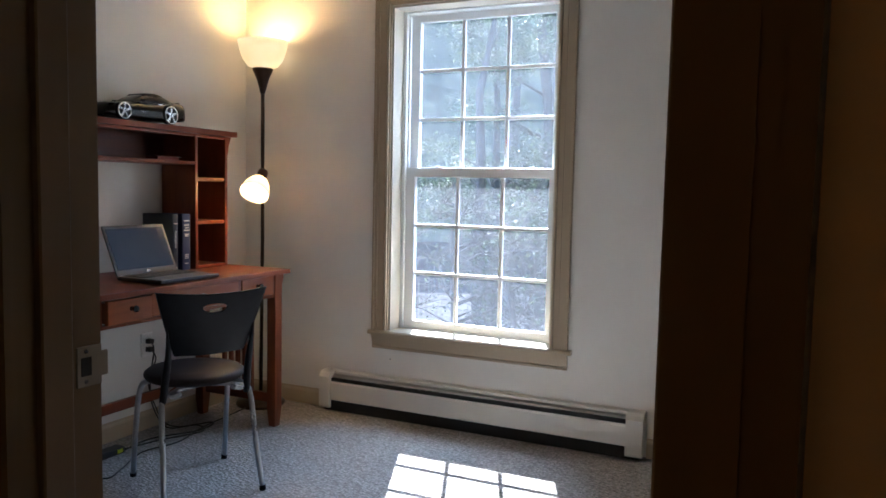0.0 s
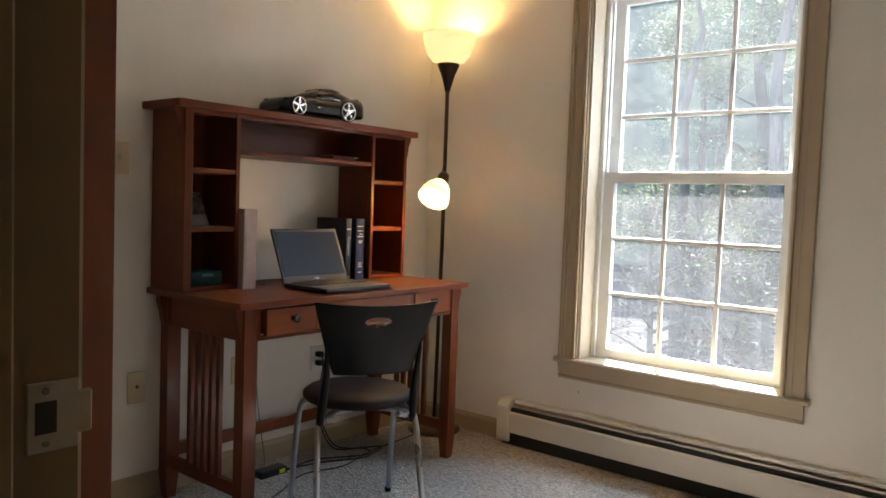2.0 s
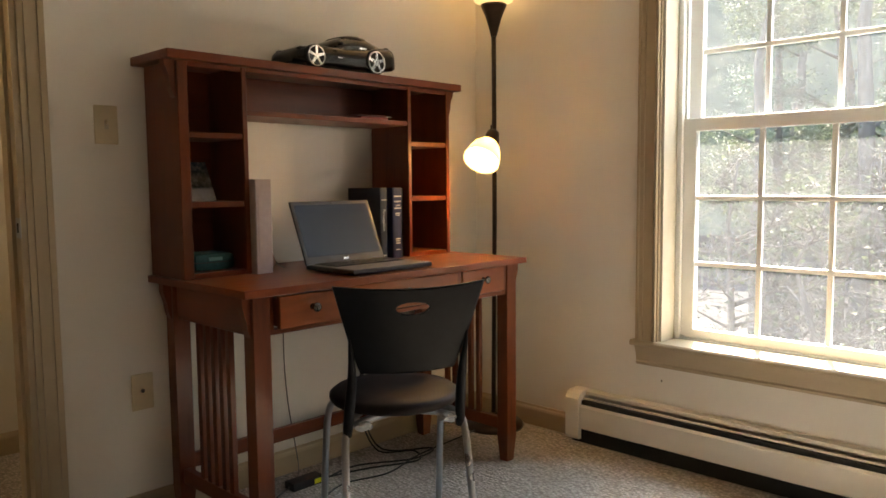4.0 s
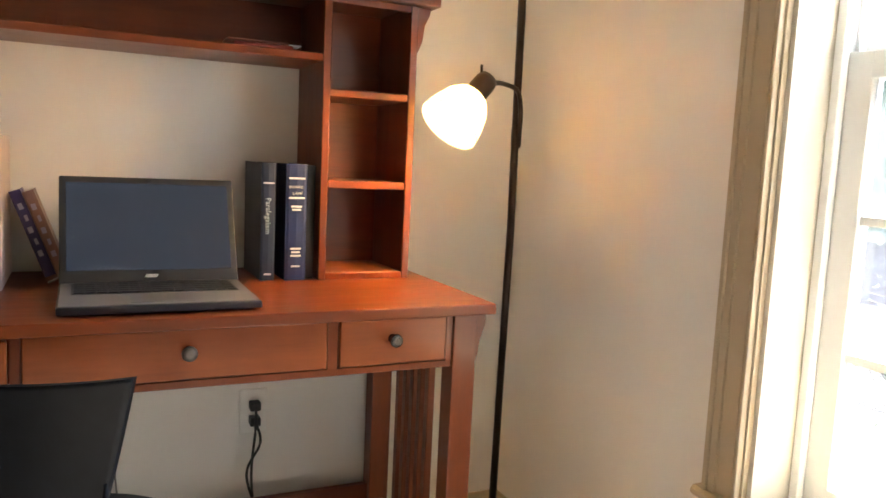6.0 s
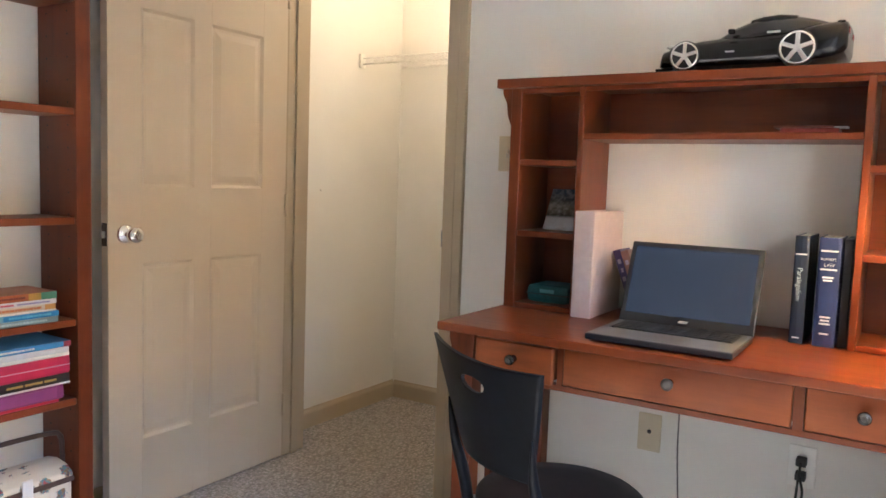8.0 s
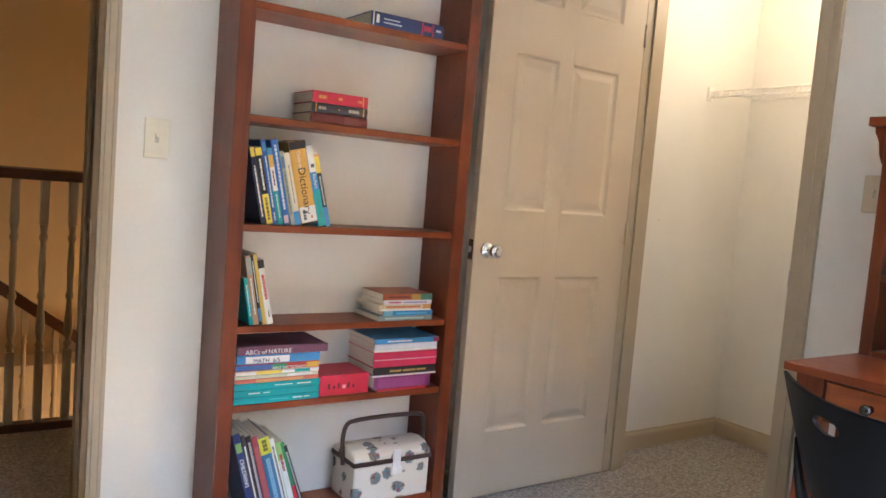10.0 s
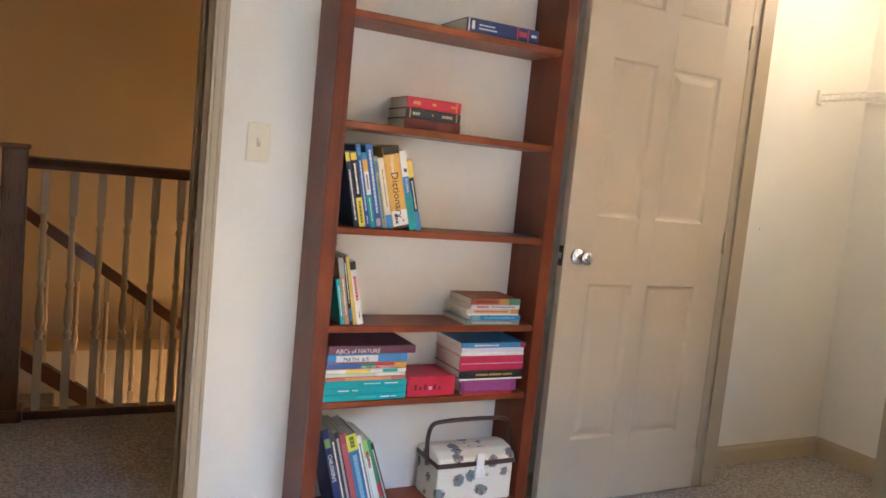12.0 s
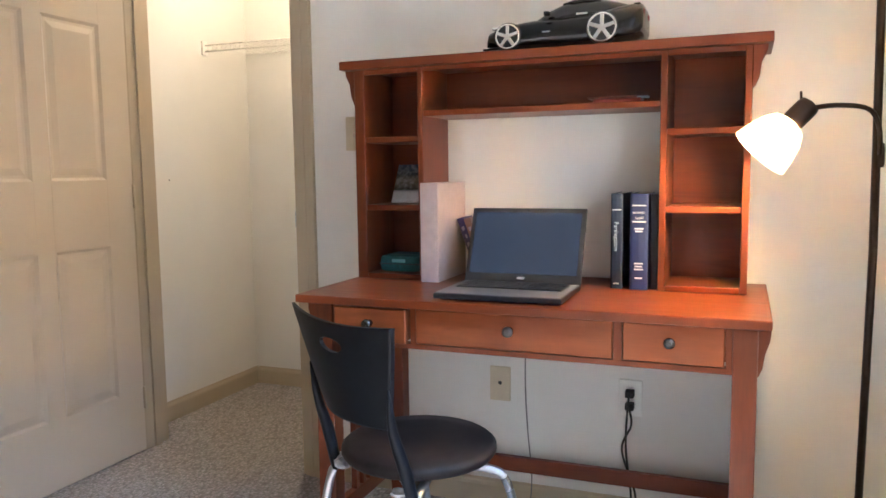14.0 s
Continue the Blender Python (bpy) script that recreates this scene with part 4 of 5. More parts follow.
part("cover", box(-0.657, -0.637, -0.195, -0.03, DT, 1.035, 0.002), BLACK, bb)
bn = thing("binder", "thick pale mauve ring binder standing by the hutch", "binder", (-1.285, -0.15, DT))
MAUVE = ink(0.45, 0.365, 0.35)
part("front_cover", box(-1.313, -1.3095, -0.248, -0.015, DT, DT + 0.294, 0.001), MAUVE, bn)
part("back_cover", box(-1.2605, -1.257, -0.248, -0.015, DT, DT + 0.294, 0.001), MAUVE, bn)
part("spine", box(-1.313, -1.257, -0.252, -0.248, DT, DT + 0.294, 0.001), MAUVE, bn)
part("page_block", box(-1.308, -1.262, -0.246, -0.03, DT + 0.006, DT + 0.285), PAPER, bn)
part("spine_label", box(-1.305, -1.265, -0.2532, -0.252, DT + 0.06, DT + 0.25), ink(0.46, 0.375, 0.36), bn)
for i, (c, y, l) in enumerate((((0.035, 0.025, 0.11), -0.12, "purple paperback leaning on the mauve binder"), ((0.20, 0.11, 0.09), -0.125, "brown paperback leaning against another book"))):
    b = book(0.022, 0.19, 0.085, ink(*c), up(-1.190 + 0.0245 * i, y + 0.02, DT, -90, 20), l, hard=False, group="leaning paperbacks on the desk")
    for k in range(5):
        part("spine_print", box(0.0006, 0.0016, 0.006 + 0.003 * (k % 2), 0.015, 0.045 + 0.026 * k, 0.058 + 0.026 * k), ink(0.30, 0.27, 0.38), b, here=False)

# wallet and papers on the long shelf
wl = thing("wallet", "dark red wallet lying on the hutch shelf", "wallet", (-0.75, -0.13, 1.283))
part("body", box(-0.82, -0.69, -0.175, -0.10, 1.283, 1.297, 0.003), ink(0.26, 0.035, 0.025), wl)
part("flap", box(-0.835, -0.70, -0.18, -0.11, 1.297, 1.302, 0.002), ink(0.22, 0.06, 0.03), wl)
part("note", box(-0.705, -0.672, -0.175, -0.13, 1.2975, 1.300), WHITE, wl)
# brochure and zip case in the cubbies
br = thing("brochure", "glossy brochure with a snowy house picture, propped up", "brochure", (-1.43, -0.10, 1.003))
bm = box(-1.475, -1.365, -0.004, 0.0, 0, 0.135)
bm.transform(pose(0, -0.105, 1.0045, -28))
part("print", bm, PICTURE, br)
bm = box(-1.47, -1.37, 0.0015, 0.014, 0, 0.03)
bm.transform(pose(0, -0.105, 1.0045, -28))
part("page_stack", bm, WHITE, br)
zc = thing("zip_case", "dark teal zipped case in the bottom cubby", "case", (-1.41, -0.11, DT + 0.016))
TEAL = plain("teal_cloth", (0.008, 0.075, 0.075), 0.6, 0, 0.3, 90)
part("case_body", box(-1.485, -1.350, -0.185, -0.06, DT + 0.016, DT + 0.069, 0.018), TEAL, zc)
part("zip", box(-1.4865, -1.3485, -0.1865, -0.0585, DT + 0.041, DT + 0.0435, 0.001), BLACK, zc)
part("label", box(-1.44, -1.395, -0.1862, -0.184, DT + 0.047, DT + 0.057), ink(0.12, 0.3, 0.3), zc)

# ---- model car ----
car = thing("model_car", "large black model sports car with silver wheels", "model car", (-0.903, -0.132, 1.437))


def shell(stations, top, half, low, mat, name, crown=0.25):
    bm = bmesh.new()
    rings = []
    for x, z, w, b in zip(stations, top, half, low):
        ring = []
        for k in range(13):
            a = math.pi * k / 12
            ca, sa = math.cos(a), math.sin(a)
            yy = w * math.copysign(abs(ca) ** 0.55, ca)
            zz = b + (z - b) * (abs(sa) ** 0.5)
            ring.append(bm.verts.new((x * 0.945, yy, zz)))
        rings.append(ring)
    for p, q in zip(rings, rings[1:]):
        for k in range(12):
            f = bm.faces.new((p[k], p[k + 1], q[k + 1], q[k]))
            f.smooth = True
        bm.faces.new((p[0], q[0], q[12], p[12]))
    bm.faces.new(rings[0])
    bm.faces.new(rings[-1][::-1])
    bmesh.ops.recalc_face_normals(bm, faces=bm.faces[:])
    return part(name, bm, mat, car, here=False)


shell([-0.232, -0.222, -0.18, -0.12, -0.06, 0.0, 0.08, 0.15, 0.20, 0.226, 0.232], [0.040, 0.060, 0.075, 0.083, 0.088, 0.088, 0.091, 0.104, 0.109, 0.108, 0.098],
      [0.06, 0.078, 0.090, 0.092, 0.088, 0.087, 0.092, 0.096, 0.092, 0.082, 0.074], [0.018, 0.015, 0.013, 0.012, 0.012, 0.012, 0.012, 0.014, 0.020, 0.030, 0.042], CARP, "body")
shell([-0.085, -0.04, 0.01, 0.06, 0.11, 0.16, 0.205], [0.083, 0.110, 0.130, 0.136, 0.131, 0.119, 0.105], [0.062, 0.066, 0.064, 0.063, 0.062, 0.060, 0.055], [0.06] * 7, CARG, "cabin")
shell([0.0, 0.03, 0.07, 0.11], [0.1275, 0.1335, 0.1368, 0.1322], [0.05, 0.055, 0.055, 0.05], [0.118, 0.12, 0.12, 0.118], CARP, "roof")
part("splitter", box(-0.226, -0.18, -0.078, 0.078, 0.006, 0.012, 0.002), BLACKP, car, here=False)
part("spoiler", box(0.192, 0.21, -0.055, 0.055, 0.104, 0.1085, 0.002), CARP, car, here=False)
for sy in (-1, 1):
    part("headlight", box(-0.201, -0.176, sy * 0.06 - 0.010, sy * 0.06 + 0.010, 0.064, 0.071, 0.003), CHROME, car, here=False)
    part("side_vent", box(-0.05, -0.028, sy * 0.0865 - 0.0012, sy * 0.0865 + 0.0012, 0.043, 0.047), CHROME, car, here=False)
    part("window_trim", box(0.045, 0.075, sy * 0.087 - 0.0014, sy * 0.087 + 0.0014, 0.083, 0.088), CHROME, car, here=False)
    part("mirror", box(-0.045, -0.03, sy * 0.085 - 0.008, sy * 0.085 + 0.008, 0.088, 0.099, 0.003), CARP, car, here=False)
    part("tail_lamp", box(0.216, 0.2206, sy * 0.05 - 0.012, sy * 0.05 + 0.012, 0.078, 0.090), ink(0.25, 0.012, 0.01), car, here=False)
    for x, r in ((-0.147, 0.0385), (0.115, 0.0435)):
        M = pose(x, sy * 0.083, r, 90)
        tyre = part("wheel", lathe(bmesh.new(), [(r * 0.8, -0.014), (r * 0.97, -0.012), (r, -0.006), (r, 0.006), (r * 0.97, 0.012), (r * 0.8, 0.014)], 28, M), RUBBER, car, here=False)
        y1 = 0.0146 if sy < 0 else -0.0146
        bm = bmesh.new()
        lathe(bm, [(r * 0.91, y1 * 0.93), (r * 0.91, y1 * 1.02), (r * 0.80, y1 * 1.02), (r * 0.78, y1 * 0.93)], 28, M, False)
        for k in range(5):
            a = 2 * math.pi * k / 5 + 0.3
            sp = box(0.0, r * 0.82, -r * 0.13, r * 0.13, min(y1 * 0.9, y1 * 1.02), max(y1 * 0.9, y1 * 1.02), 0.001)
            sp.transform(M @ pose(0, 0, 0, 0, 0, math.degrees(a)))
            tmp = bpy.data.meshes.new("spoke")
            sp.to_mesh(tmp)
            sp.free()
            bm.from_mesh(tmp)
            bpy.data.meshes.remove(tmp)
        lathe(bm, [(r * 0.2, y1 * 0.9), (r * 0.2, y1 * 1.05)], 14, M)
        part("rim", bm, CHROME, tyre, "five-spoke silver rim", here=False)

# ---- chair ----
ch = thing("chair", "black plastic-backed chair with round dark vinyl seat", "chair", (-1.13, -0.68, 0), -28.9)
bm = bmesh.new()
lathe(bm, [(0.03, 0.424), (0.166, 0.424), (0.181, 0.430), (0.188, 0.440), (0.187, 0.452), (0.176, 0.461), (0.12, 0.466), (0.02, 0.466)], 44, pose(-0.007, -0.006, 0))
part("seat", bm, VINYL, ch, "round brown-black vinyl seat pad", here=False)
bm = bmesh.new()
cols, rows_ = 44, 40
grid = {}


def back_at(u, v, off):
    """A place on the curved backrest: u across, v up."""
    du, dv = u / 0.24, (v - 0.77) / 0.071
    r = math.hypot(du, dv)
    if 0.62 < r < 2.2:
        k = 1.0 if r < 1.28 else (r if r > 2.2 else 1.0 + (r - 1.28) * 1.2 / 0.92)
        if r < 1.28:
            u, v = u / r, 0.77 + (v - 0.77) / r
        else:
            u, v = u * k / r, 0.77 + (v - 0.77) * k / r
    half = 0.128 + (0.205 - 0.128) * (max(v, 0.0) ** 0.85)
    z = 0.553 + 0.229 * v + 0.012 * v * (u * u)
    y = -0.175 - 0.042 * v - 0.03 * (1 - u * u) + off
    return Vector((u * half - 0.01, y, z))


for side, off in ((0, 0.0), (1, -0.009)):
    for i in range(cols + 1):
        for k in range(rows_ + 1):
            grid[side, i, k] = bm.verts.new(back_at(2 * i / cols - 1, k / rows_, off))


def holed(i, k):
    u, v = 2 * (i + 0.5) / cols - 1, (k + 0.5) / rows_
    return math.hypot(u / 0.24, (v - 0.77) / 0.071) < 0.95


for i in range(cols):
    for k in range(rows_):
        if holed(i, k):
            continue
        a = [grid[0, i, k], grid[0, i + 1, k], grid[0, i + 1, k + 1], grid[0, i, k + 1]]
        b = [grid[1, i, k], grid[1, i, k + 1], grid[1, i + 1, k + 1], grid[1, i + 1, k]]
        for q in (a, b):
            bm.faces.new(q).smooth = True
edges = [e for e in bm.edges if len(e.link_faces) == 1]
look_up = {}
for (s, i, k), v in grid.items():
    look_up[v] = (s, i, k)
for e in edges:
    p, q = e.verts
    if look_up[p][0] == 0:
        bm.faces.new((p, q, grid[(1,) + look_up[q][1:]], grid[(1,) + look_up[p][1:]]))
for v in [v for v in bm.verts if not v.link_faces]:
    bm.verts.remove(v)
bmesh.ops.recalc_face_normals(bm, faces=bm.faces[:])
part("backrest", bm, BLACKP, ch, "black plastic back with an oval grip hole", here=False)
for sx in (-1, 1):
    bm = bmesh.new()
    tube(bm, curve([(sx * 0.161 - 0.01, -0.205, 0.655), (sx * 0.153 - 0.01, -0.190, 0.56), (sx * 0.155 - 0.01, -0.162, 0.47), (sx * 0.160 - 0.01, -0.140, 0.375)], 4), [0.002, 0.005, 0.0075, 0.0095, 0.011, 0.0125, 0.0135, 0.014, 0.0145, 0.0145, 0.014, 0.0135, 0.0125], 10)
    part("back_post", bm, BLACKP, ch, here=False)
    bm = bmesh.new()
    tube(bm, curve([(sx * 0.10 - 0.01, -0.050, 0.412), (sx * 0.146 - 0.008, -0.112, 0.409), (sx * 0.168 - 0.008, -0.148, 0.372), (sx * 0.176 - 0.008, -0.186, 0.20), (sx * 0.187 - 0.005, -0.222, 0.006)], 5), 0.0105, 10)
    part("leg", bm, STEEL, ch, "silver tube leg", here=False)
    bm = bmesh.new()
    tube(bm, curve([(sx * 0.10 - 0.01, 0.03, 0.412), (sx * 0.150 - 0.005, 0.083, 0.408), (sx * 0.176 - 0.005, 0.118, 0.37), (sx * 0.184 - 0.005, 0.158, 0.20), (sx * 0.188 - 0.005, 0.190, 0.006)], 5), 0.0105, 10)
    part("leg", bm, STEEL, ch, "silver tube leg", here=False)
    for y in (-0.222, 0.190):
        part("foot_cap", lathe(bmesh.new(), [(0.012, 0.0), (0.013, 0.012), (0.011, 0.02)], 12, pose(sx * 0.187 - 0.005, y, 0)), BLACKP, ch, here=False)
bm = bmesh.new()
tube(bm, curve([(-0.168, -0.147, 0.40), (-0.10, -0.115, 0.410), (0, -0.09, 0.412), (0.08, -0.115, 0.410), (0.148, -0.147, 0.40)], 5), 0.009, 8)
tube(bm, [(-0.08, -0.11, 0.411), (-0.11, 0.03, 0.412)], 0.009, 8)
tube(bm, [(0.06, -0.11, 0.411), (0.09, 0.03, 0.412)], 0.009, 8)
tube(bm, [(-0.11, 0.03, 0.412), (0.09, 0.03, 0.412)], 0.009, 8)
part("seat_frame", bm, STEEL, ch, here=False)

WRAP = plain("clear_wrap", (0.40, 0.42, 0.45), 0.16, 0, 0.2, 60, 0.4)
for sx in (-1, 1):
    bm = bmesh.new()
    bmesh.ops.create_icosphere(bm, subdivisions=2, radius=1.0)
    rc = random.Random(7 + sx)
    for v in bm.verts:
        v.co = Vector((v.co.x * 0.026, v.co.y * 0.022, v.co.z * 0.014)) * rc.uniform(0.6, 1.15) + Vector((sx * 0.118 - 0.01, -0.150, 0.400))
    part("plastic_wrap", bm, WRAP, ch, "crumpled clear packing plastic", here=False)

# ---- floor lamp ----
PX, PY = -0.135, -0.212
fl = thing("floor_lamp", "dark bronze torchiere floor lamp with a reading arm, lit", "lamp", (PX, PY, 0))
part("base", lathe(bmesh.new(), [(0.128, 0.0), (0.13, 0.012), (0.122, 0.022), (0.06, 0.030), (0.022, 0.042), (0.014, 0.06)], 36, pose(PX, PY, 0)), BRONZE, fl, "heavy round base")
bm = bmesh.new()
tube(bm, [(PX, PY, 0.05), (PX + 0.008, PY - 0.003, 0.9), (PX - 0.002, PY - 0.01, 1.70)], 0.0098, 12)
part("pole", bm, BRONZE, fl)
part("cup", lathe(bmesh.new(), [(0.012, 1.655), (0.018, 1.68), (0.034, 1.735), (0.052, 1.775), (0.054, 1.785), (0.03, 1.786)], 28, pose(PX - 0.004, PY - 0.012, 0)), BRONZE, fl)
bm = bmesh.new()
lathe(bm, [(0.045, 1.786), (0.078, 1.797), (0.102, 1.828), (0.119, 1.875), (0.129, 1.925), (0.125, 1.925), (0.115, 1.876), (0.098, 1.832), (0.074, 1.804), (0.03, 1.796)], 40, pose(PX - 0.004, PY - 0.012, 0), False)
part("bowl_shade", bm, SHADE_UP, fl, "glowing alabaster glass bowl")
bulb("torchiere_bulb", (PX - 0.004, PY - 0.012, 1.822), 0.85, 0.05, WARM)
bm = bmesh.new()
arm = curve([(PX + 0.012, PY - 0.012, 1.13), (PX + 0.006, PY - 0.022, 1.195), (PX - 0.02, PY - 0.045, 1.237), (PX - 0.085, PY - 0.088, 1.246), (PX - 0.150, PY - 0.134, 1.239)], 6)
tube(bm, arm, 0.006, 8)
part("arm", bm, BRONZE, fl)
part("arm_clamp", lathe(bmesh.new(), [(0.012, 1.10), (0.0135, 1.108), (0.0135, 1.145), (0.0115, 1.158)], 16, pose(PX + 0.011, PY, 0)), BRONZE, fl)
sh_dir = Vector((-0.68, -0.17, -0.71)).normalized()
A0 = Vector(arm[-1]) + Vector((-0.004, 0.0, 0.006))
sm = Matrix.Translation(A0) @ (-sh_dir).to_track_quat("Z", "Y").to_matrix().to_4x4()
bm = lathe(bmesh.new(), [(0.012, 0.008), (0.024, 0.003), (0.026, -0.01), (0.026, -0.050), (0.022, -0.058)], 24, sm)
part("socket", bm, BRONZE, fl)
bm = bmesh.new()
tube(bm, [sm @ Vector((0, 0.02, -0.005)), sm @ Vector((0.0, 0.036, 0.010))], 0.003, 6)
part("switch_key", bm, BRONZE, fl)
bm = lathe(bmesh.new(), [(0.024, -0.055), (0.040, -0.062), (0.055, -0.085), (0.066, -0.12), (0.072, -0.152), (0.069, -0.152), (0.062, -0.12), (0.051, -0.088), (0.036, -0.067)], 32, sm, False)
part("arm_shade", bm, SHADE_ARM, fl, "glowing glass bell shade")
bulb("arm_bulb", sm @ Vector((0, 0, -0.115)), 0.78, 0.03, WARM)

# ---- bookcase ----
bc = thing("bookcase", "tall open-backed dark cherry bookcase, partly filled", "bookcase", (-2.67, -1.295, 0))
BF, BA, BB = -2.552, -1.702, -0.888
for a, b in ((BA, BA + 0.046), (BB - 0.046, BB)):
    part("side_panel", box(W + 0.004, BF, a, b, 0, 2.0, 0.003), BKZ, bc)
SH = [0.095, 0.468, 0.702, 0.998, 1.308, 1.622]
for i, z in enumerate(SH):
    part("shelf", box(W + 0.012, BF - 0.008, BA + 0.046, BB - 0.046, z - 0.021, z, 0.002), BKY, bc)
part("top", box(W + 0.004, BF + 0.012, BA - 0.012, BB + 0.012, 2.0, 2.024, 0.003), BKY, bc)
part("toe_board", box(BF - 0.03, BF - 0.012, BA + 0.046, BB - 0.046, 0, 0.074, 0.001), BKY, bc)
for i in range(24):
    z = 0.3 + 0.064 * i
    for x in (BF - 0.04, W + 0.05):
        bm = lathe(bmesh.new(), [(0.003, 0), (0.003, 0.0006)], 8, pose(x, BB - 0.0462, z, 90))
        part("peg_hole", bm, DARKSLOT, bc)
YL, YR = BA + 0.046, BB - 0.046
XF = BF - 0.012


def row(z, y, items, group):
    """Books leaning to the same side, from the case's side on."""
    for t, h, d, c, lean, label, bands, words in items:
        a = radians(lean)
        b = book(t, h, d, c, up(XF - 0.01, y, z + 0.0005, 0, lean), label, hard=t > 0.026, band=bands, group=group)
        for w in words:
            if w[0] == "bars":
                print_bars(b, *w[1:5], w[5], 0.0036 if t > 0.026 else 0.0018)
            else:
                spine_text(b, *w)
        y += t / math.cos(a) + 0.0008


def stack(z, y, items, group, x=XF):
    """Books lying flat, spines forward; y is the near end."""
    for t, h, d, c, dy, label, bands, words in items:
        m = pose(x, y + dy + h, z) @ pose(0, 0, 0, 90, 0, 0)
        b = book(t, h, d, c, m, label, hard=t > 0.02, band=bands, group=group)
        for w in words:
            if w[0] == "bars":
                print_bars(b, *w[1:5], w[5], 0.0036 if t > 0.02 else 0.0018)
            else:
                spine_text(b, *w)
        z += t + 0.0004


AQ, YEL, SKY, CRM = ink(0.02, 0.36, 0.38), ink(0.75, 0.58, 0.06), ink(0.06, 0.25, 0.55), ink(0.70, 0.64, 0.50)
g = "books leaning on the dictionary shelf"
PALE = ink(0.55, 0.62, 0.70)
row(SH[3], YL + 0.058, [
    (0.016, 0.225, 0.16, ink(0.012, 0.02, 0.06), 13, "slim navy paperback guide leaning on the shelf", [(0.195, 0.222, YEL)], [("bars", 0.02, 0.17, 0.008, 0.006, WHITE)]),
    (0.019, 0.225, 0.16, BLACK, 13, "black and yellow paperback guide leaning", [(0.0, 0.088, YEL, 0.5), (0.20, 0.222, YEL, 0.5)], [("bars", 0.10, 0.19, 0.0095, 0.007, WHITE), ("bars", 0.012, 0.078, 0.0095, 0.010, ink(0.16, 0.12, 0.02))]),
    (0.015, 0.248, 0.17, ink(0.03, 0.11, 0.38), 13, "blue paperback leaning on the dictionary shelf", [(0.215, 0.24, SKY, 0.3)], [("bars", 0.05, 0.20, 0.0075, 0.005, PALE), ("bars", 0.01, 0.035, 0.0075, 0.004, PALE)]),
    (0.014, 0.225, 0.16, AQ, 13, "teal paperback with a white and orange spine", [(0.10, 0.17, WHITE, 0.5), (0.17, 0.205, ink(0.7, 0.4, 0.08), 0.5), (0.205, 0.223, SKY, 0.5)], [("bars", 0.02, 0.09, 0.007, 0.004, PALE), ("bars", 0.115, 0.16, 0.007, 0.005, NAVY)]),
    (0.022, 0.25, 0.17, ink(0.03, 0.13, 0.42), 13, "blue reference paperback leaning", [(0.005, 0.028, ink(0.55, 0.40, 0.42), 0.3)], [("bars", 0.045, 0.235, 0.011, 0.0085, PALE)]),
    (0.013, 0.22, 0.16, ink(0.3, 0.34, 0.3), 13.5, "grey-green thin paperback leaning", [(0.17, 0.205, ink(0.12, 0.2, 0.3), 0.4)], [("bars", 0.03, 0.16, 0.0065, 0.004, ink(0.12, 0.13, 0.12))]),
    (0.019, 0.215, 0.16, CRM, 14, "cream paperback with a blue foot", [(0.0, 0.042, SKY, 0.5)], [("bars", 0.06, 0.18, 0.0095, 0.004, ink(0.3, 0.25, 0.16))]),
    (0.052, 0.25, 0.19, GOLD, 14, "thick gold children's dictionary with a black head", [(0.226, 0.2495, BLACK, 0.5), (0.008, 0.055, WHITE, 0.48), (0.0, 0.007, BLACK, 0.5)], [("Dictionary", 0.033, 0.172, 0.016, BLACK), ("Children's", 0.015, 0.222, 0.020, WHITE), ("bars", 0.016, 0.046, 0.014, 0.012, ink(0.06, 0.06, 0.08)), ("bars", 0.014, 0.026, 0.036, 0.008, ink(0.5, 0.12, 0.10))]),
    (0.023, 0.245, 0.17, SKY, 14, "blue and white student reference book leaning", [(0.165, 0.245, WHITE, 0.5), (0.0, 0.11, AQ, 0.5)], [("Student", 0.014, 0.160, 0.007, WHITE), ("bars", 0.172, 0.190, 0.0115, 0.014, ink(0.10, 0.09, 0.14)), ("bars", 0.02, 0.10, 0.0115, 0.007, ink(0.05, 0.25, 0.28))]),
    (0.016, 0.222, 0.16, ink(0.015, 0.03, 0.035), 15, "thin dark paperback with a yellow head and blue foot", [(0.165, 0.215, YEL, 0.5), (0.0, 0.06, SKY, 0.5), (0.215, 0.222, ink(0.6, 0.25, 0.1), 0.5)], [("bars", 0.065, 0.155, 0.008, 0.0055, WHITE)]),
], g)
g = "slim books leaning on the fourth shelf"
row(SH[2], YL + 0.042, [
    (0.012, 0.14, 0.11, AQ, 11, "small teal booklet leaning", [], [("bars", 0.02, 0.12, 0.006, 0.004, WHITE)]),
    (0.016, 0.205, 0.15, ink(0.42, 0.25, 0.15), 11, "tan paperback leaning on the shelf", [(0.15, 0.20, ink(0.30, 0.32, 0.30), 0.5)], [("bars", 0.03, 0.14, 0.008, 0.005, WHITE)]),
    (0.010, 0.21, 0.15, BLACK, 11.5, "thin dark paperback leaning", [(0.01, 0.05, SKY)], [("bars", 0.06, 0.19, 0.005, 0.003, WHITE)]),
    (0.012, 0.212, 0.15, ink(0.62, 0.44, 0.10), 12, "yellow-edged paperback leaning on the shelf", [], []),
    (0.019, 0.195, 0.15, WHITE, 13, "white paperback with red print leaning", [(0.17, 0.195, BLACK, 0.5)], [("bars", 0.07, 0.15, 0.0095, 0.011, ink(0.55, 0.05, 0.06)), ("bars", 0.015, 0.04, 0.0095, 0.003, BLACK)]),
], g)
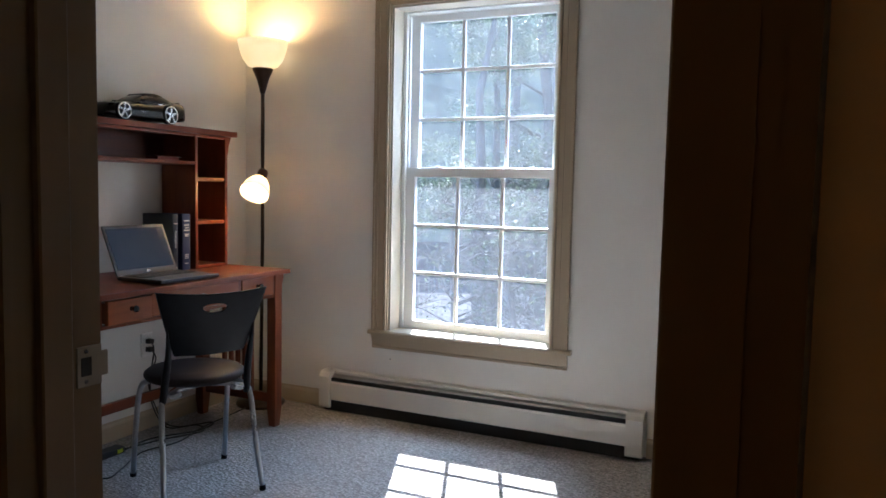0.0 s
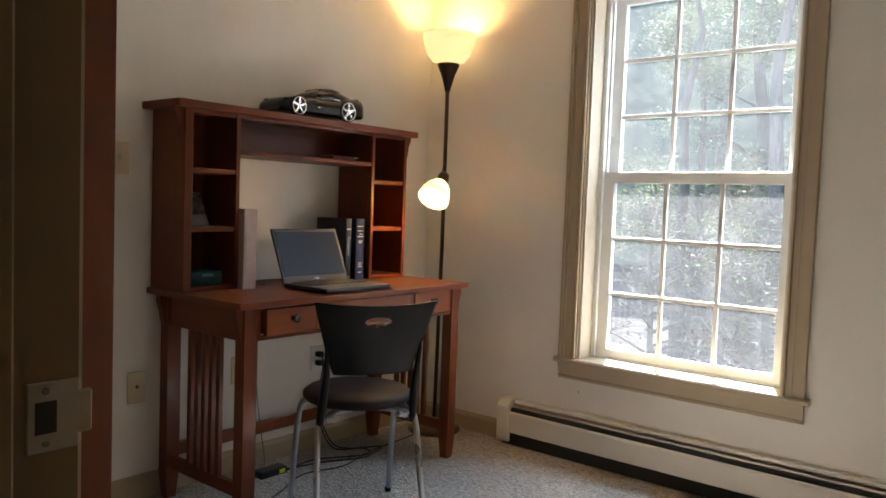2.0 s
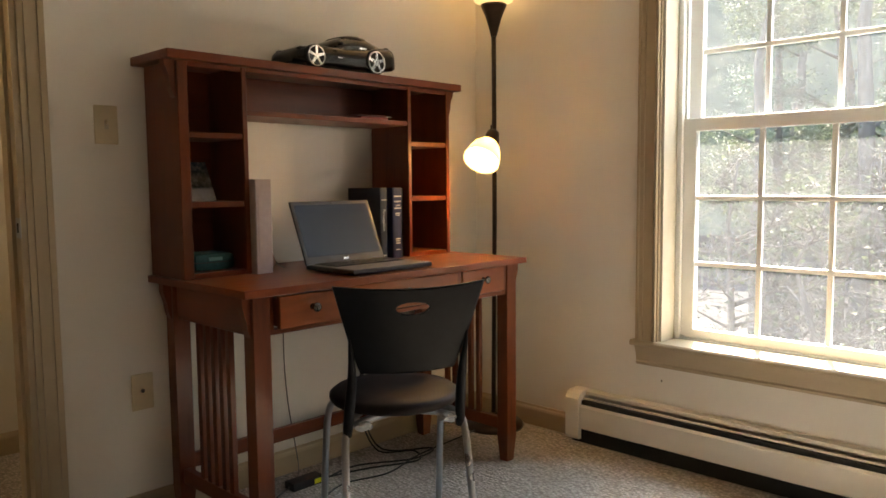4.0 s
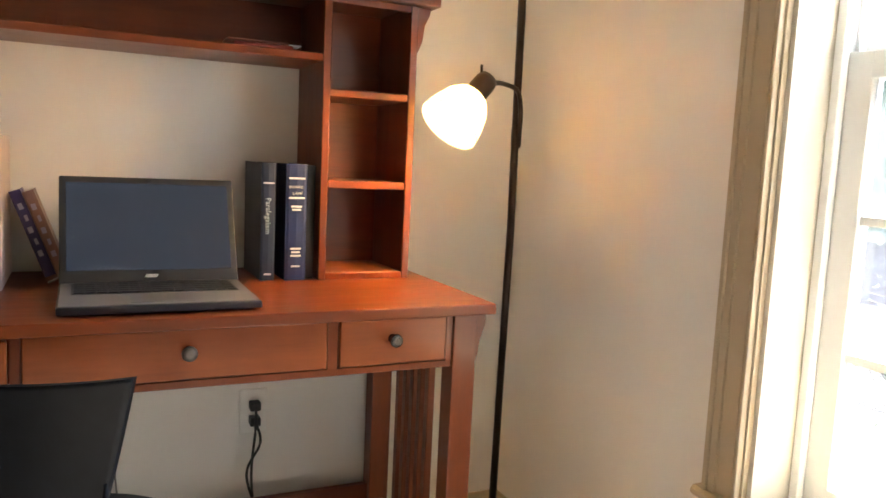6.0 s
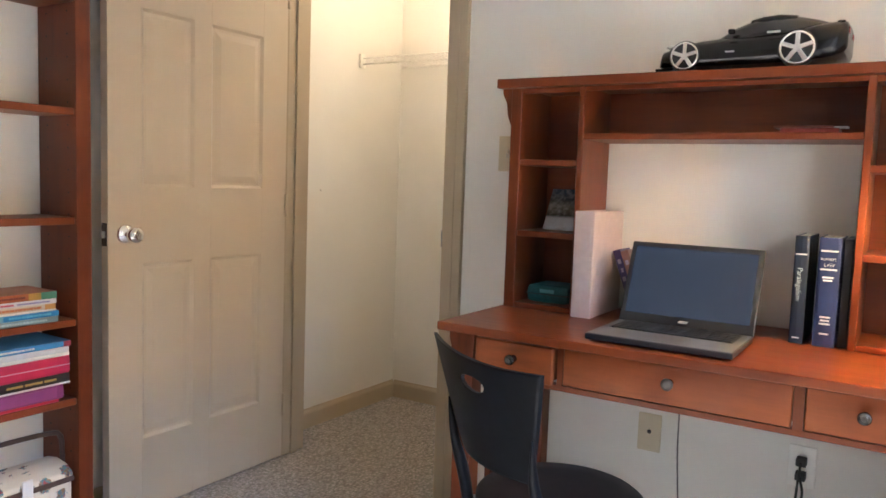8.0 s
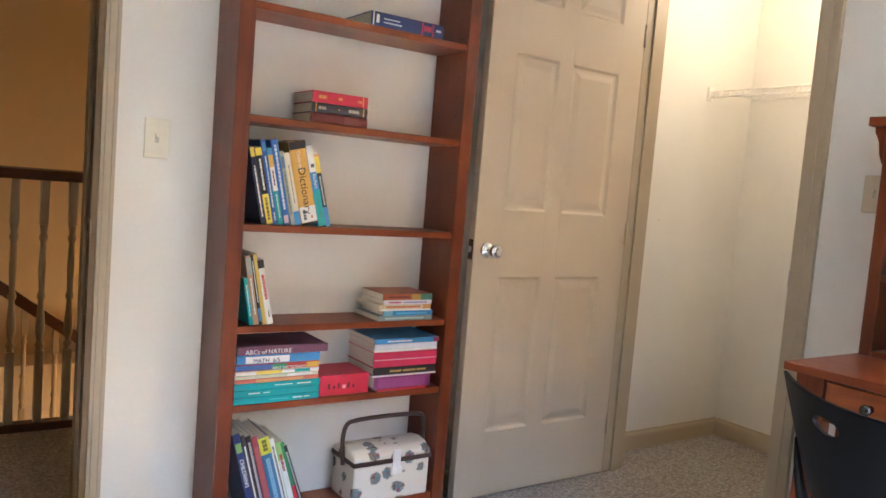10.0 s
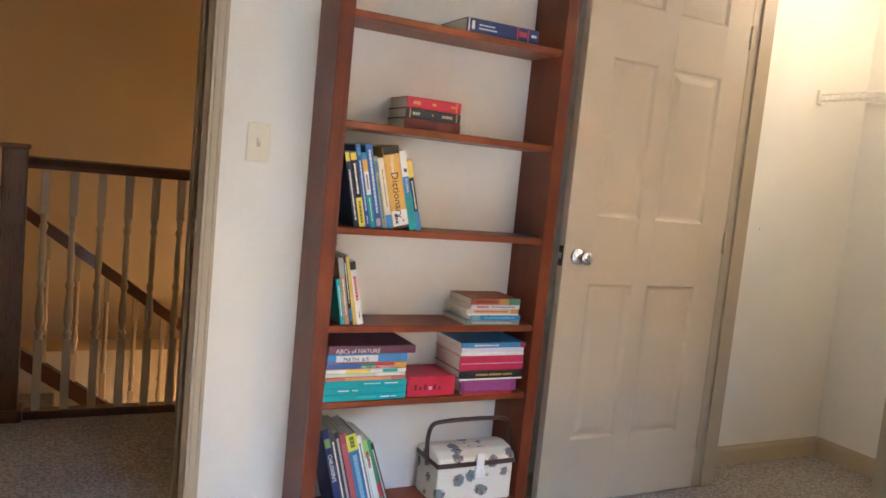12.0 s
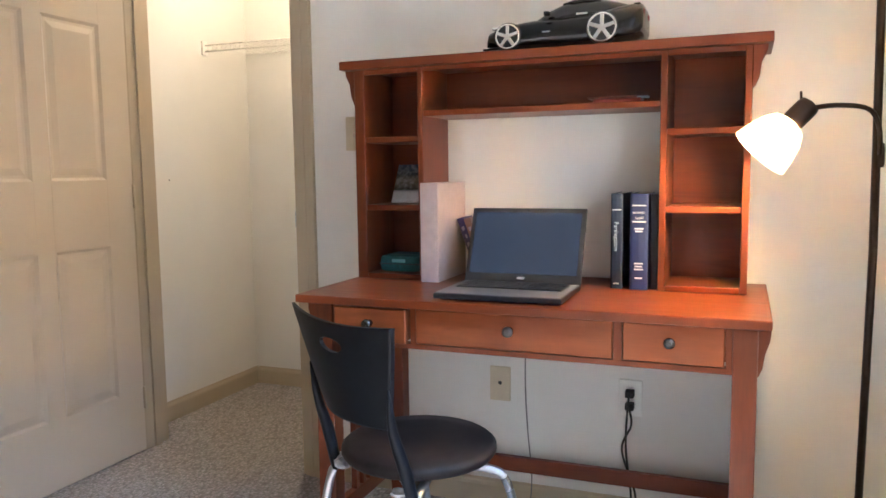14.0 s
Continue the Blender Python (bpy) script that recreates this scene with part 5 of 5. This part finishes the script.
stack(SH[2], -1.192, [
    (0.016, 0.206, 0.16, ink(0.20, 0.26, 0.27), 0.0, "greenish paperback at the bottom of a stack", [], [("bars", 0.03, 0.18, 0.008, 0.008, ink(0.40, 0.5, 0.5))]),
    (0.016, 0.190, 0.15, ink(0.03, 0.22, 0.50), 0.018, "blue paperback lying in a stack", [(0.155, 0.19, ink(0.15, 0.35, 0.5), 0.5)], [("bars", 0.02, 0.14, 0.008, 0.007, ink(0.10, 0.45, 0.70))]),
    (0.005, 0.196, 0.15, WHITE, 0.004, "thin white booklet in a stack", [], []),
    (0.015, 0.198, 0.16, ink(0.60, 0.50, 0.36), 0.0, "cream and orange paperback in a stack", [(0.0, 0.03, ink(0.55, 0.27, 0.07), 0.5)], [("bars", 0.035, 0.17, 0.0075, 0.009, ink(0.50, 0.16, 0.05))]),
    (0.014, 0.185, 0.15, ink(0.62, 0.60, 0.64), 0.016, "pale paperback with red print in a stack", [], [("bars", 0.12, 0.165, 0.007, 0.007, ink(0.5, 0.05, 0.12)), ("bars", 0.02, 0.11, 0.007, 0.006, ink(0.25, 0.22, 0.42))]),
    (0.020, 0.188, 0.15, ink(0.34, 0.09, 0.03), 0.014, "worn orange-brown paperback on top of a stack", [(0.0, 0.045, ink(0.07, 0.22, 0.16), 0.5), (0.045, 0.08, ink(0.45, 0.25, 0.05), 0.5)], [("bars", 0.085, 0.17, 0.010, 0.008, ink(0.16, 0.03, 0.02))]),
], "paperback stack on the fourth shelf")
TEALB = ink(0.015, 0.33, 0.37)
stack(SH[1], YL + 0.004, [
    (0.022, 0.268, 0.21, TEALB, 0.0, "teal workbook at the bottom of the stack", [(0.03, 0.05, WHITE, 0.06), (0.055, 0.085, WHITE, 0.09), (0.10, 0.16, ink(0.10, 0.5, 0.5), 0.06)], []),
    (0.020, 0.268, 0.21, TEALB, 0.001, "teal workbook lying in a stack", [(0.16, 0.18, WHITE, 0.06), (0.19, 0.225, WHITE, 0.09)], []),
    (0.020, 0.27, 0.21, TEALB, 0.0, "teal workbook lying in a stack", [(0.03, 0.075, WHITE, 0.09), (0.09, 0.145, WHITE, 0.06)], []),
    (0.012, 0.262, 0.21, ink(0.55, 0.14, 0.10), 0.002, "coral workbook lying in a stack", [(0.05, 0.2, ink(0.65, 0.3, 0.12))], []),
    (0.011, 0.262, 0.2, ink(0.55, 0.58, 0.45), 0.0, "pale green booklet in a stack", [(0.02, 0.1, WHITE)], []),
    (0.012, 0.262, 0.2, WHITE, 0.002, "white booklet with coloured bands in a stack", [(0.03, 0.08, AQ), (0.12, 0.2, YEL)], []),
    (0.020, 0.262, 0.21, ink(0.45, 0.06, 0.05), 0.0, "red first dictionary lying in a stack", [(0.0, 0.04, ink(0.65, 0.4, 0.06)), (0.105, 0.15, ink(0.03, 0.26, 0.12)), (0.15, 0.262, ink(0.05, 0.12, 0.35))], []),
    (0.026, 0.262, 0.21, SKY, 0.002, "blue maths textbook lying in a stack", [(0.10, 0.235, WHITE)], []),
    (0.025, 0.285, 0.22, ink(0.15, 0.055, 0.10), 0.004, "plum nature book on top of the stack", [], []),
], "workbook stack on the fifth shelf")


def flat_text(text, size, y, z, material, parent_label, x=XF):
    """Words along a lying book's spine, read from the front."""
    for ob in list(ROOT):
        if ob.get("label") == parent_label:
            m = ROOT[ob].inverted() @ Matrix.Translation((x + 0.0040, y, z)) @ Matrix(((0, 0, 1, 0), (1, 0, 0, 0), (0, 1, 0, 0), (0, 0, 0, 1)))
            return lettering(text, size, m, material, ob)


flat_text("ABCs of NATURE", 0.019, YL + 0.03, SH[1] + 0.150, WHITE, "plum nature book on top of the stack")
flat_text("MATH  6/5", 0.018, YL + 0.055, SH[1] + 0.124, NAVY, "blue maths textbook lying in a stack")
flat_text("FIRST DICTIONARY", 0.0125, YL + 0.115, SH[1] + 0.101, WHITE, "red first dictionary lying in a stack")
rb = thing("box_file", "bright red flat game box lying on the shelf", "box", (-2.66, -1.29, SH[1]))
part("box", box(XF - 0.155, XF - 0.006, -1.376, -1.205, SH[1], SH[1] + 0.066, 0.004), RED, rb)
for i in range(6):
    part("print", box(XF - 0.0064, XF - 0.0054, -1.350 + 0.017 * i, -1.342 + 0.017 * i + 0.003 * (i == 3), SH[1] + 0.022, SH[1] + (0.040, 0.033)[i % 2]), (ink(0.12, 0.008, 0.03), WHITE)[i == 3], rb)
stack(SH[1], -1.197, [
    (0.008, 0.19, 0.2, RED, 0.02, "thin red folder at the bottom of a stack", [], []),
    (0.040, 0.215, 0.2, ink(0.20, 0.035, 0.16), 0.008, "purple hardback lying in a stack", [(0.02, 0.2, ink(0.27, 0.06, 0.22))], []),
    (0.005, 0.245, 0.2, WHITE, 0.0, "thin white booklet in a stack", [], []),
    (0.026, 0.24, 0.22, BLACK, 0.002, "black coffee-table book with gold print", [(0.04, 0.075, ink(0.4, 0.3, 0.09), 0.12), (0.08, 0.13, ink(0.4, 0.3, 0.09), 0.12), (0.135, 0.18, ink(0.4, 0.3, 0.09), 0.12)], []),
    (0.050, 0.243, 0.22, ink(0.46, 0.02, 0.075), 0.0, "thick crimson textbook lying in a stack", [(0.0, 0.24, ink(0.60, 0.55, 0.55), 0.02), (0.02, 0.12, ink(0.55, 0.45, 0.46), 0.03)], []),
    (0.010, 0.243, 0.21, WHITE, 0.0, "white magazine in a stack", [], []),
    (0.016, 0.240, 0.21, ink(0.6, 0.63, 0.68), 0.002, "pale grey cookbook in a stack", [], []),
    (0.016, 0.248, 0.22, SKY, 0.0, "blue cookbook on top of the stack", [(0.0, 0.022, ink(0.30, 0.03, 0.06), 0.5)], [("bars", 0.10, 0.20, 0.008, 0.007, WHITE)]),
], "cookbook stack on the fifth shelf")
stack(SH[4], -1.462, [
    (0.031, 0.190, 0.14, ink(0.13, 0.012, 0.014), 0.0, "maroon leather-bound book at the bottom", [(0.03, 0.08, ink(0.18, 0.03, 0.03))], []),
    (0.030, 0.186, 0.14, ink(0.02, 0.022, 0.035), 0.002, "black hardback between two red ones", [(0.012, 0.015, GOLD, 0.45), (0.172, 0.175, GOLD, 0.45)], [("bars", 0.025, 0.065, 0.015, 0.012, ink(0.45, 0.42, 0.36)), ("bars", 0.09, 0.10, 0.015, 0.006, GOLD), ("bars", 0.135, 0.165, 0.015, 0.012, ink(0.45, 0.42, 0.36))]),
    (0.034, 0.184, 0.14, RED, 0.003, "bright red hardback on top of a stack", [(0.014, 0.017, GOLD, 0.45)], [("bars", 0.135, 0.165, 0.017, 0.014, GOLD), ("bars", 0.085, 0.10, 0.017, 0.010, GOLD), ("bars", 0.02, 0.035, 0.017, 0.010, ink(0.60, 0.25, 0.12))]),
], "three hardbacks on the second shelf", XF - 0.02)
stack(SH[5], -1.295, [
    (0.042, 0.262, 0.22, ink(0.014, 0.03, 0.13), 0.0, "large navy hardback lying on the upper shelf", [(0.038, 0.042, ink(0.45, 0.03, 0.08), 0.5), (0.078, 0.082, ink(0.45, 0.03, 0.08), 0.5), (0.236, 0.246, WHITE, 0.3), (0.254, 0.258, WHITE, 0.5)], [("bars", 0.046, 0.074, 0.021, 0.022, ink(0.42, 0.03, 0.08)), ("bars", 0.15, 0.22, 0.013, 0.006, PALE), ("bars", 0.16, 0.22, 0.024, 0.006, PALE), ("bars", 0.01, 0.028, 0.021, 0.010, PALE)]),
], "upper shelf book", XF + 0.004)
row(SH[0], YL + 0.085, [
    (0.022, 0.29, 0.2, ink(0.012, 0.025, 0.12), 15, "navy children's book leaning on the bottom shelf", [(0.23, 0.26, ink(0.2, 0.35, 0.1))], [("CHILDREN'S", 0.017, 0.21, 0.005, WHITE)]),
    (0.012, 0.285, 0.2, ink(0.05, 0.05, 0.055), 15, "dark grey gardening book leaning", [], [("bars", 0.04, 0.25, 0.006, 0.006, WHITE)]),
    (0.017, 0.28, 0.2, BLACK, 15, "black spiral gardening book leaning", [], [("bars", 0.03, 0.26, 0.0085, 0.010, ink(0.42, 0.38, 0.40))]),
    (0.020, 0.275, 0.2, ink(0.33, 0.05, 0.07), 15.5, "dusty red hardback leaning", [(0.05, 0.24, ink(0.4, 0.09, 0.1))], []),
    (0.034, 0.27, 0.2, ink(0.05, 0.17, 0.36), 16, "blue paperback with a yellow head leaning", [(0.215, 0.27, ink(0.6, 0.6, 0.05), 0.5)], [("bars", 0.05, 0.20, 0.017, 0.017, ink(0.22, 0.42, 0.62)), ("bars", 0.225, 0.262, 0.017, 0.020, ink(0.16, 0.15, 0.02))]),
    (0.016, 0.265, 0.2, WHITE, 16.5, "white paperback leaning on the bottom shelf", [], [("bars", 0.03, 0.24, 0.008, 0.007, ink(0.16, 0.16, 0.18))]),
    (0.020, 0.25, 0.19, ink(0.28, 0.48, 0.16), 17, "light green paperback leaning", [(0.03, 0.19, WHITE, 0.42)], [("bars", 0.15, 0.21, 0.010, 0.012, ink(0.35, 0.06, 0.05))]),
    (0.013, 0.25, 0.19, ink(0.05, 0.24, 0.10), 18, "green thin book leaning on the bottom shelf", [(0.05, 0.1, RED)], []),
    (0.014, 0.24, 0.19, BLACK, 20, "dark thin book leaning low", [], [("bars", 0.03, 0.22, 0.007, 0.007, ink(0.42, 0.42, 0.40))]),
], "picture books on the bottom shelf")

# sewing box
sb = thing("sewing_box", "cream printed-fabric sewing box with a brown handle", "sewing box", (-2.66, -1.125, SH[0]))
ZS = SH[0]
SBR = ink(0.055, 0.03, 0.025)
SA, SB_ = -1.240, -0.951
part("body", box(XF - 0.152, XF + 0.004, SA, SB_, ZS, ZS + 0.130, 0.008), FABRIC, sb)
bm = prism(bmesh.new(), [(XF - 0.155, ZS + 0.142), (XF + 0.007, ZS + 0.142), (XF + 0.004, ZS + 0.158), (XF - 0.03, ZS + 0.174), (XF - 0.075, ZS + 0.181), (XF - 0.12, ZS + 0.174), (XF - 0.152, ZS + 0.158)], "y", SA - 0.003, SB_ + 0.003)
bmesh.ops.bevel(bm, geom=bm.edges[:], offset=0.006, segments=2, affect="EDGES", profile=0.6)
part("lid", bm, FABRIC, sb, "padded printed lid")
part("piping", box(XF - 0.158, XF + 0.010, SA - 0.006, SB_ + 0.006, ZS + 0.127, ZS + 0.144, 0.006), SBR, sb, "dark brown rim")
yc = (SA + SB_) / 2 + 0.012
bm = bx(box(XF + 0.004, XF + 0.013, yc - 0.017, yc + 0.014, ZS + 0.105, ZS + 0.172, 0.005), XF + 0.004, XF + 0.016, yc - 0.022, yc + 0.018, ZS + 0.088, ZS + 0.118, 0.006)
part("clasp", bm, WHITE, sb, "white plastic clasp")
bm = bmesh.new()
xh = XF - 0.06
tube(bm, curve([(xh, SA - 0.010, ZS + 0.12), (xh, SA - 0.016, ZS + 0.20), (xh, SA - 0.006, ZS + 0.250), (xh, SA + 0.028, ZS + 0.264), (xh, (SA + SB_) / 2, ZS + 0.268), (xh, SB_ - 0.028, ZS + 0.264), (xh, SB_ + 0.002, ZS + 0.250), (xh, SB_ + 0.009, ZS + 0.20), (xh, SB_ + 0.007, ZS + 0.12)], 5), 0.0075, 10)
part("handle", bm, SBR, sb, "curved dark brown handle")

# ---- plates and sockets ----


def wall_plate(name, label, cat, wall, at, material, kind):
    """A cover plate; wall is n, e or w; at is the plate's middle."""
    rz = {"n": 0, "e": -90, "w": 90}[wall]
    ob = thing(name, label, cat, at, rz)
    part("plate", box(-0.0345, 0.0345, -0.0065, 0.0, -0.057, 0.057, 0.003), material, ob, here=False)
    if kind == "switch":
        part("slot", box(-0.006, 0.006, -0.0072, -0.0062, -0.013, 0.013), ink(0.45, 0.41, 0.32), ob, here=False)
        bm = box(-0.004, 0.004, -0.016, -0.006, -0.002, 0.010, 0.0015)
        bm.transform(pose(0, 0, 0, -18))
        part("toggle", bm, material, ob, here=False)
    elif kind == "jack":
        part("jack_hole", lathe(bmesh.new(), [(0.0065, 0), (0.0065, 0.0012)], 14, pose(0, -0.0062, 0.003, 90)), DARKSLOT, ob, here=False)
    else:
        for z in (-0.0195, 0.0195):
            part("receptacle", lathe(bmesh.new(), [(0.0165, 0), (0.016, 0.0018)], 20, pose(0, -0.006, z, 90)), material, ob, here=False)
            for x in (-0.0062, 0.0062):
                part("slot", box(x - 0.001, x + 0.001, -0.0084, -0.0074, z - 0.002, z + 0.006), DARKSLOT, ob, here=False)
    for z in ((-0.042, 0.042) if kind != "outlet" else (0.0,)):
        part("screw", lathe(bmesh.new(), [(0.003, 0), (0.0026, 0.0008)], 10, pose(0, -0.0064, z, 90)), material, ob, here=False)
    return ob


wall_plate("light_switch", "ivory toggle light switch on the desk wall", "light switch", "n", (-1.657, 0, 1.233), PLATE, "switch")
wall_plate("light_switch", "ivory toggle light switch beside the bookcase", "light switch", "w", (W, -1.859, 1.22), IVORY, "switch")
wall_plate("wall_jack", "ivory cable jack plate beside the desk leg", "wall jack", "n", (-1.583, 0, 0.412), PLATE, "jack")
wall_plate("wall_jack", "ivory cable jack plate under the desk", "wall jack", "n", (-1.145, 0, 0.413), PLATE, "jack")
wall_plate("wall_outlet", "white outlet with two black plugs under the desk", "outlet", "n", (-0.729, 0, 0.406), WPLATE, "outlet")
wall_plate("wall_outlet", "ivory outlet with a plug-in unit", "outlet", "e", (0, -2.462, 0.380), PLATE, "outlet")
nl = thing("plug_in_unit", "white plug-in night light unit in the outlet", "night light", (-0.02, -2.465, 0.33))
part("body", box(-0.042, -0.0075, -2.496, -2.434, 0.268, 0.374, 0.006), WPLATE, nl)
bm = lathe(bmesh.new(), [(0.014, 0), (0.013, 0.002)], 18, pose(-0.042, -2.465, 0.345, 0, -90))
part("sensor", bm, DARKSLOT, nl, "round dark sensor")
part("grille", bx(box(-0.0432, -0.0415, -2.486, -2.444, 0.300, 0.304), -0.0432, -0.0415, -2.486, -2.444, 0.288, 0.292), PEWTER, nl)
for i, z in enumerate((0.4255, 0.3865)):
    pc = thing("extension_lead", "black plug and cord hanging from the outlet", "cord", (-0.729, -0.02, z), group="desk cords")
    part("plug", box(-0.742, -0.716, -0.040, -0.0085, z - 0.011, z + 0.011, 0.004), CORD, pc)
    dx = 0.012 * i
    path = [(-0.729, -0.038, z), (-0.732 + dx, -0.052, z - 0.05), (-0.737 - dx, -0.034, 0.25), (-0.722 + dx, -0.028, 0.12), (-0.70 + 2 * dx, -0.10, 0.010), (-0.60 + 6 * dx, -0.19 - 3 * dx, 0.007), (-0.66, -0.28 + 2 * dx, 0.007), (-0.85, -0.20 + 4 * dx, 0.007), (-1.02, -0.16 - dx, 0.010)]
    part("cable", tube(bmesh.new(), curve(path, 7), 0.0034, 7), CORD, pc)
pc = thing("extension_lead", "thin grey cord hanging behind the desk", "cord", (-1.06, -0.03, 0.5), group="desk cords")
part("cable", tube(bmesh.new(), curve([(-1.18, -0.20, DT + 0.006), (-1.13, -0.06, DT + 0.008), (-1.075, 0.0 - 0.004, DT - 0.01), (-1.062, -0.005, 0.6), (-1.060, -0.006, 0.4), (-1.05, -0.010, 0.25), (-1.035, -0.02, 0.12), (-1.04, -0.05, 0.03), (-1.08, -0.10, 0.008), (-1.10, -0.13, 0.012)], 7), 0.0022, 6), GCORD, pc)
ps = thing("power_strip", "black power brick with a yellow label on the carpet", "power strip", (-1.09, -0.15, 0))
part("body", box(-1.15, -1.02, -0.175, -0.12, 0.0, 0.028, 0.005), CORD, ps)
part("label", box(-1.062, -1.034, -0.1765, -0.1745, 0.006, 0.022), ink(0.6, 0.62, 0.02), ps, "bright yellow label")
pc = thing("extension_lead", "black cord trailing over the carpet", "cord", (-1.3, -0.25, 0), group="desk cords")
part("cable", tube(bmesh.new(), curve([(-1.15, -0.15, 0.012), (-1.22, -0.18, 0.007), (-1.30, -0.26, 0.006), (-1.28, -0.36, 0.006), (-1.18, -0.33, 0.006), (-1.0, -0.25, 0.006), (-0.82, -0.29, 0.006), (-0.62, -0.24, 0.006), (-0.34, -0.22, 0.008), (-0.24, -0.215, 0.012)], 8), 0.0032, 7), CORD, pc)
bm = lathe(bmesh.new(), [(0.0035, 0), (0.002, 0.0015)], 8, pose(-0.0, -0.93, 0.298, 0, -90))
tagged(new("nail_hole", mesh_of("nail_hole", bm, DARKSLOT)), "tiny dark nail hole in the wall", "nail hole")
bm = lathe(bmesh.new(), [(0.0035, 0), (0.002, 0.0015)], 8, pose(W2, 0.385, 1.077, 0, 90))
tagged(new("nail_hole", mesh_of("nail_hole", bm, DARKSLOT)), "tiny dark nail hole in the closet wall", "nail hole")
ds = thing("door_stop", "small dark door stop by the closet baseboard", "door stop", (-2.72, 0.18, 0))
part("stop", box(-2.735, -2.705, 0.17, 0.185, 0.0, 0.012, 0.004), BRONZE, ds)
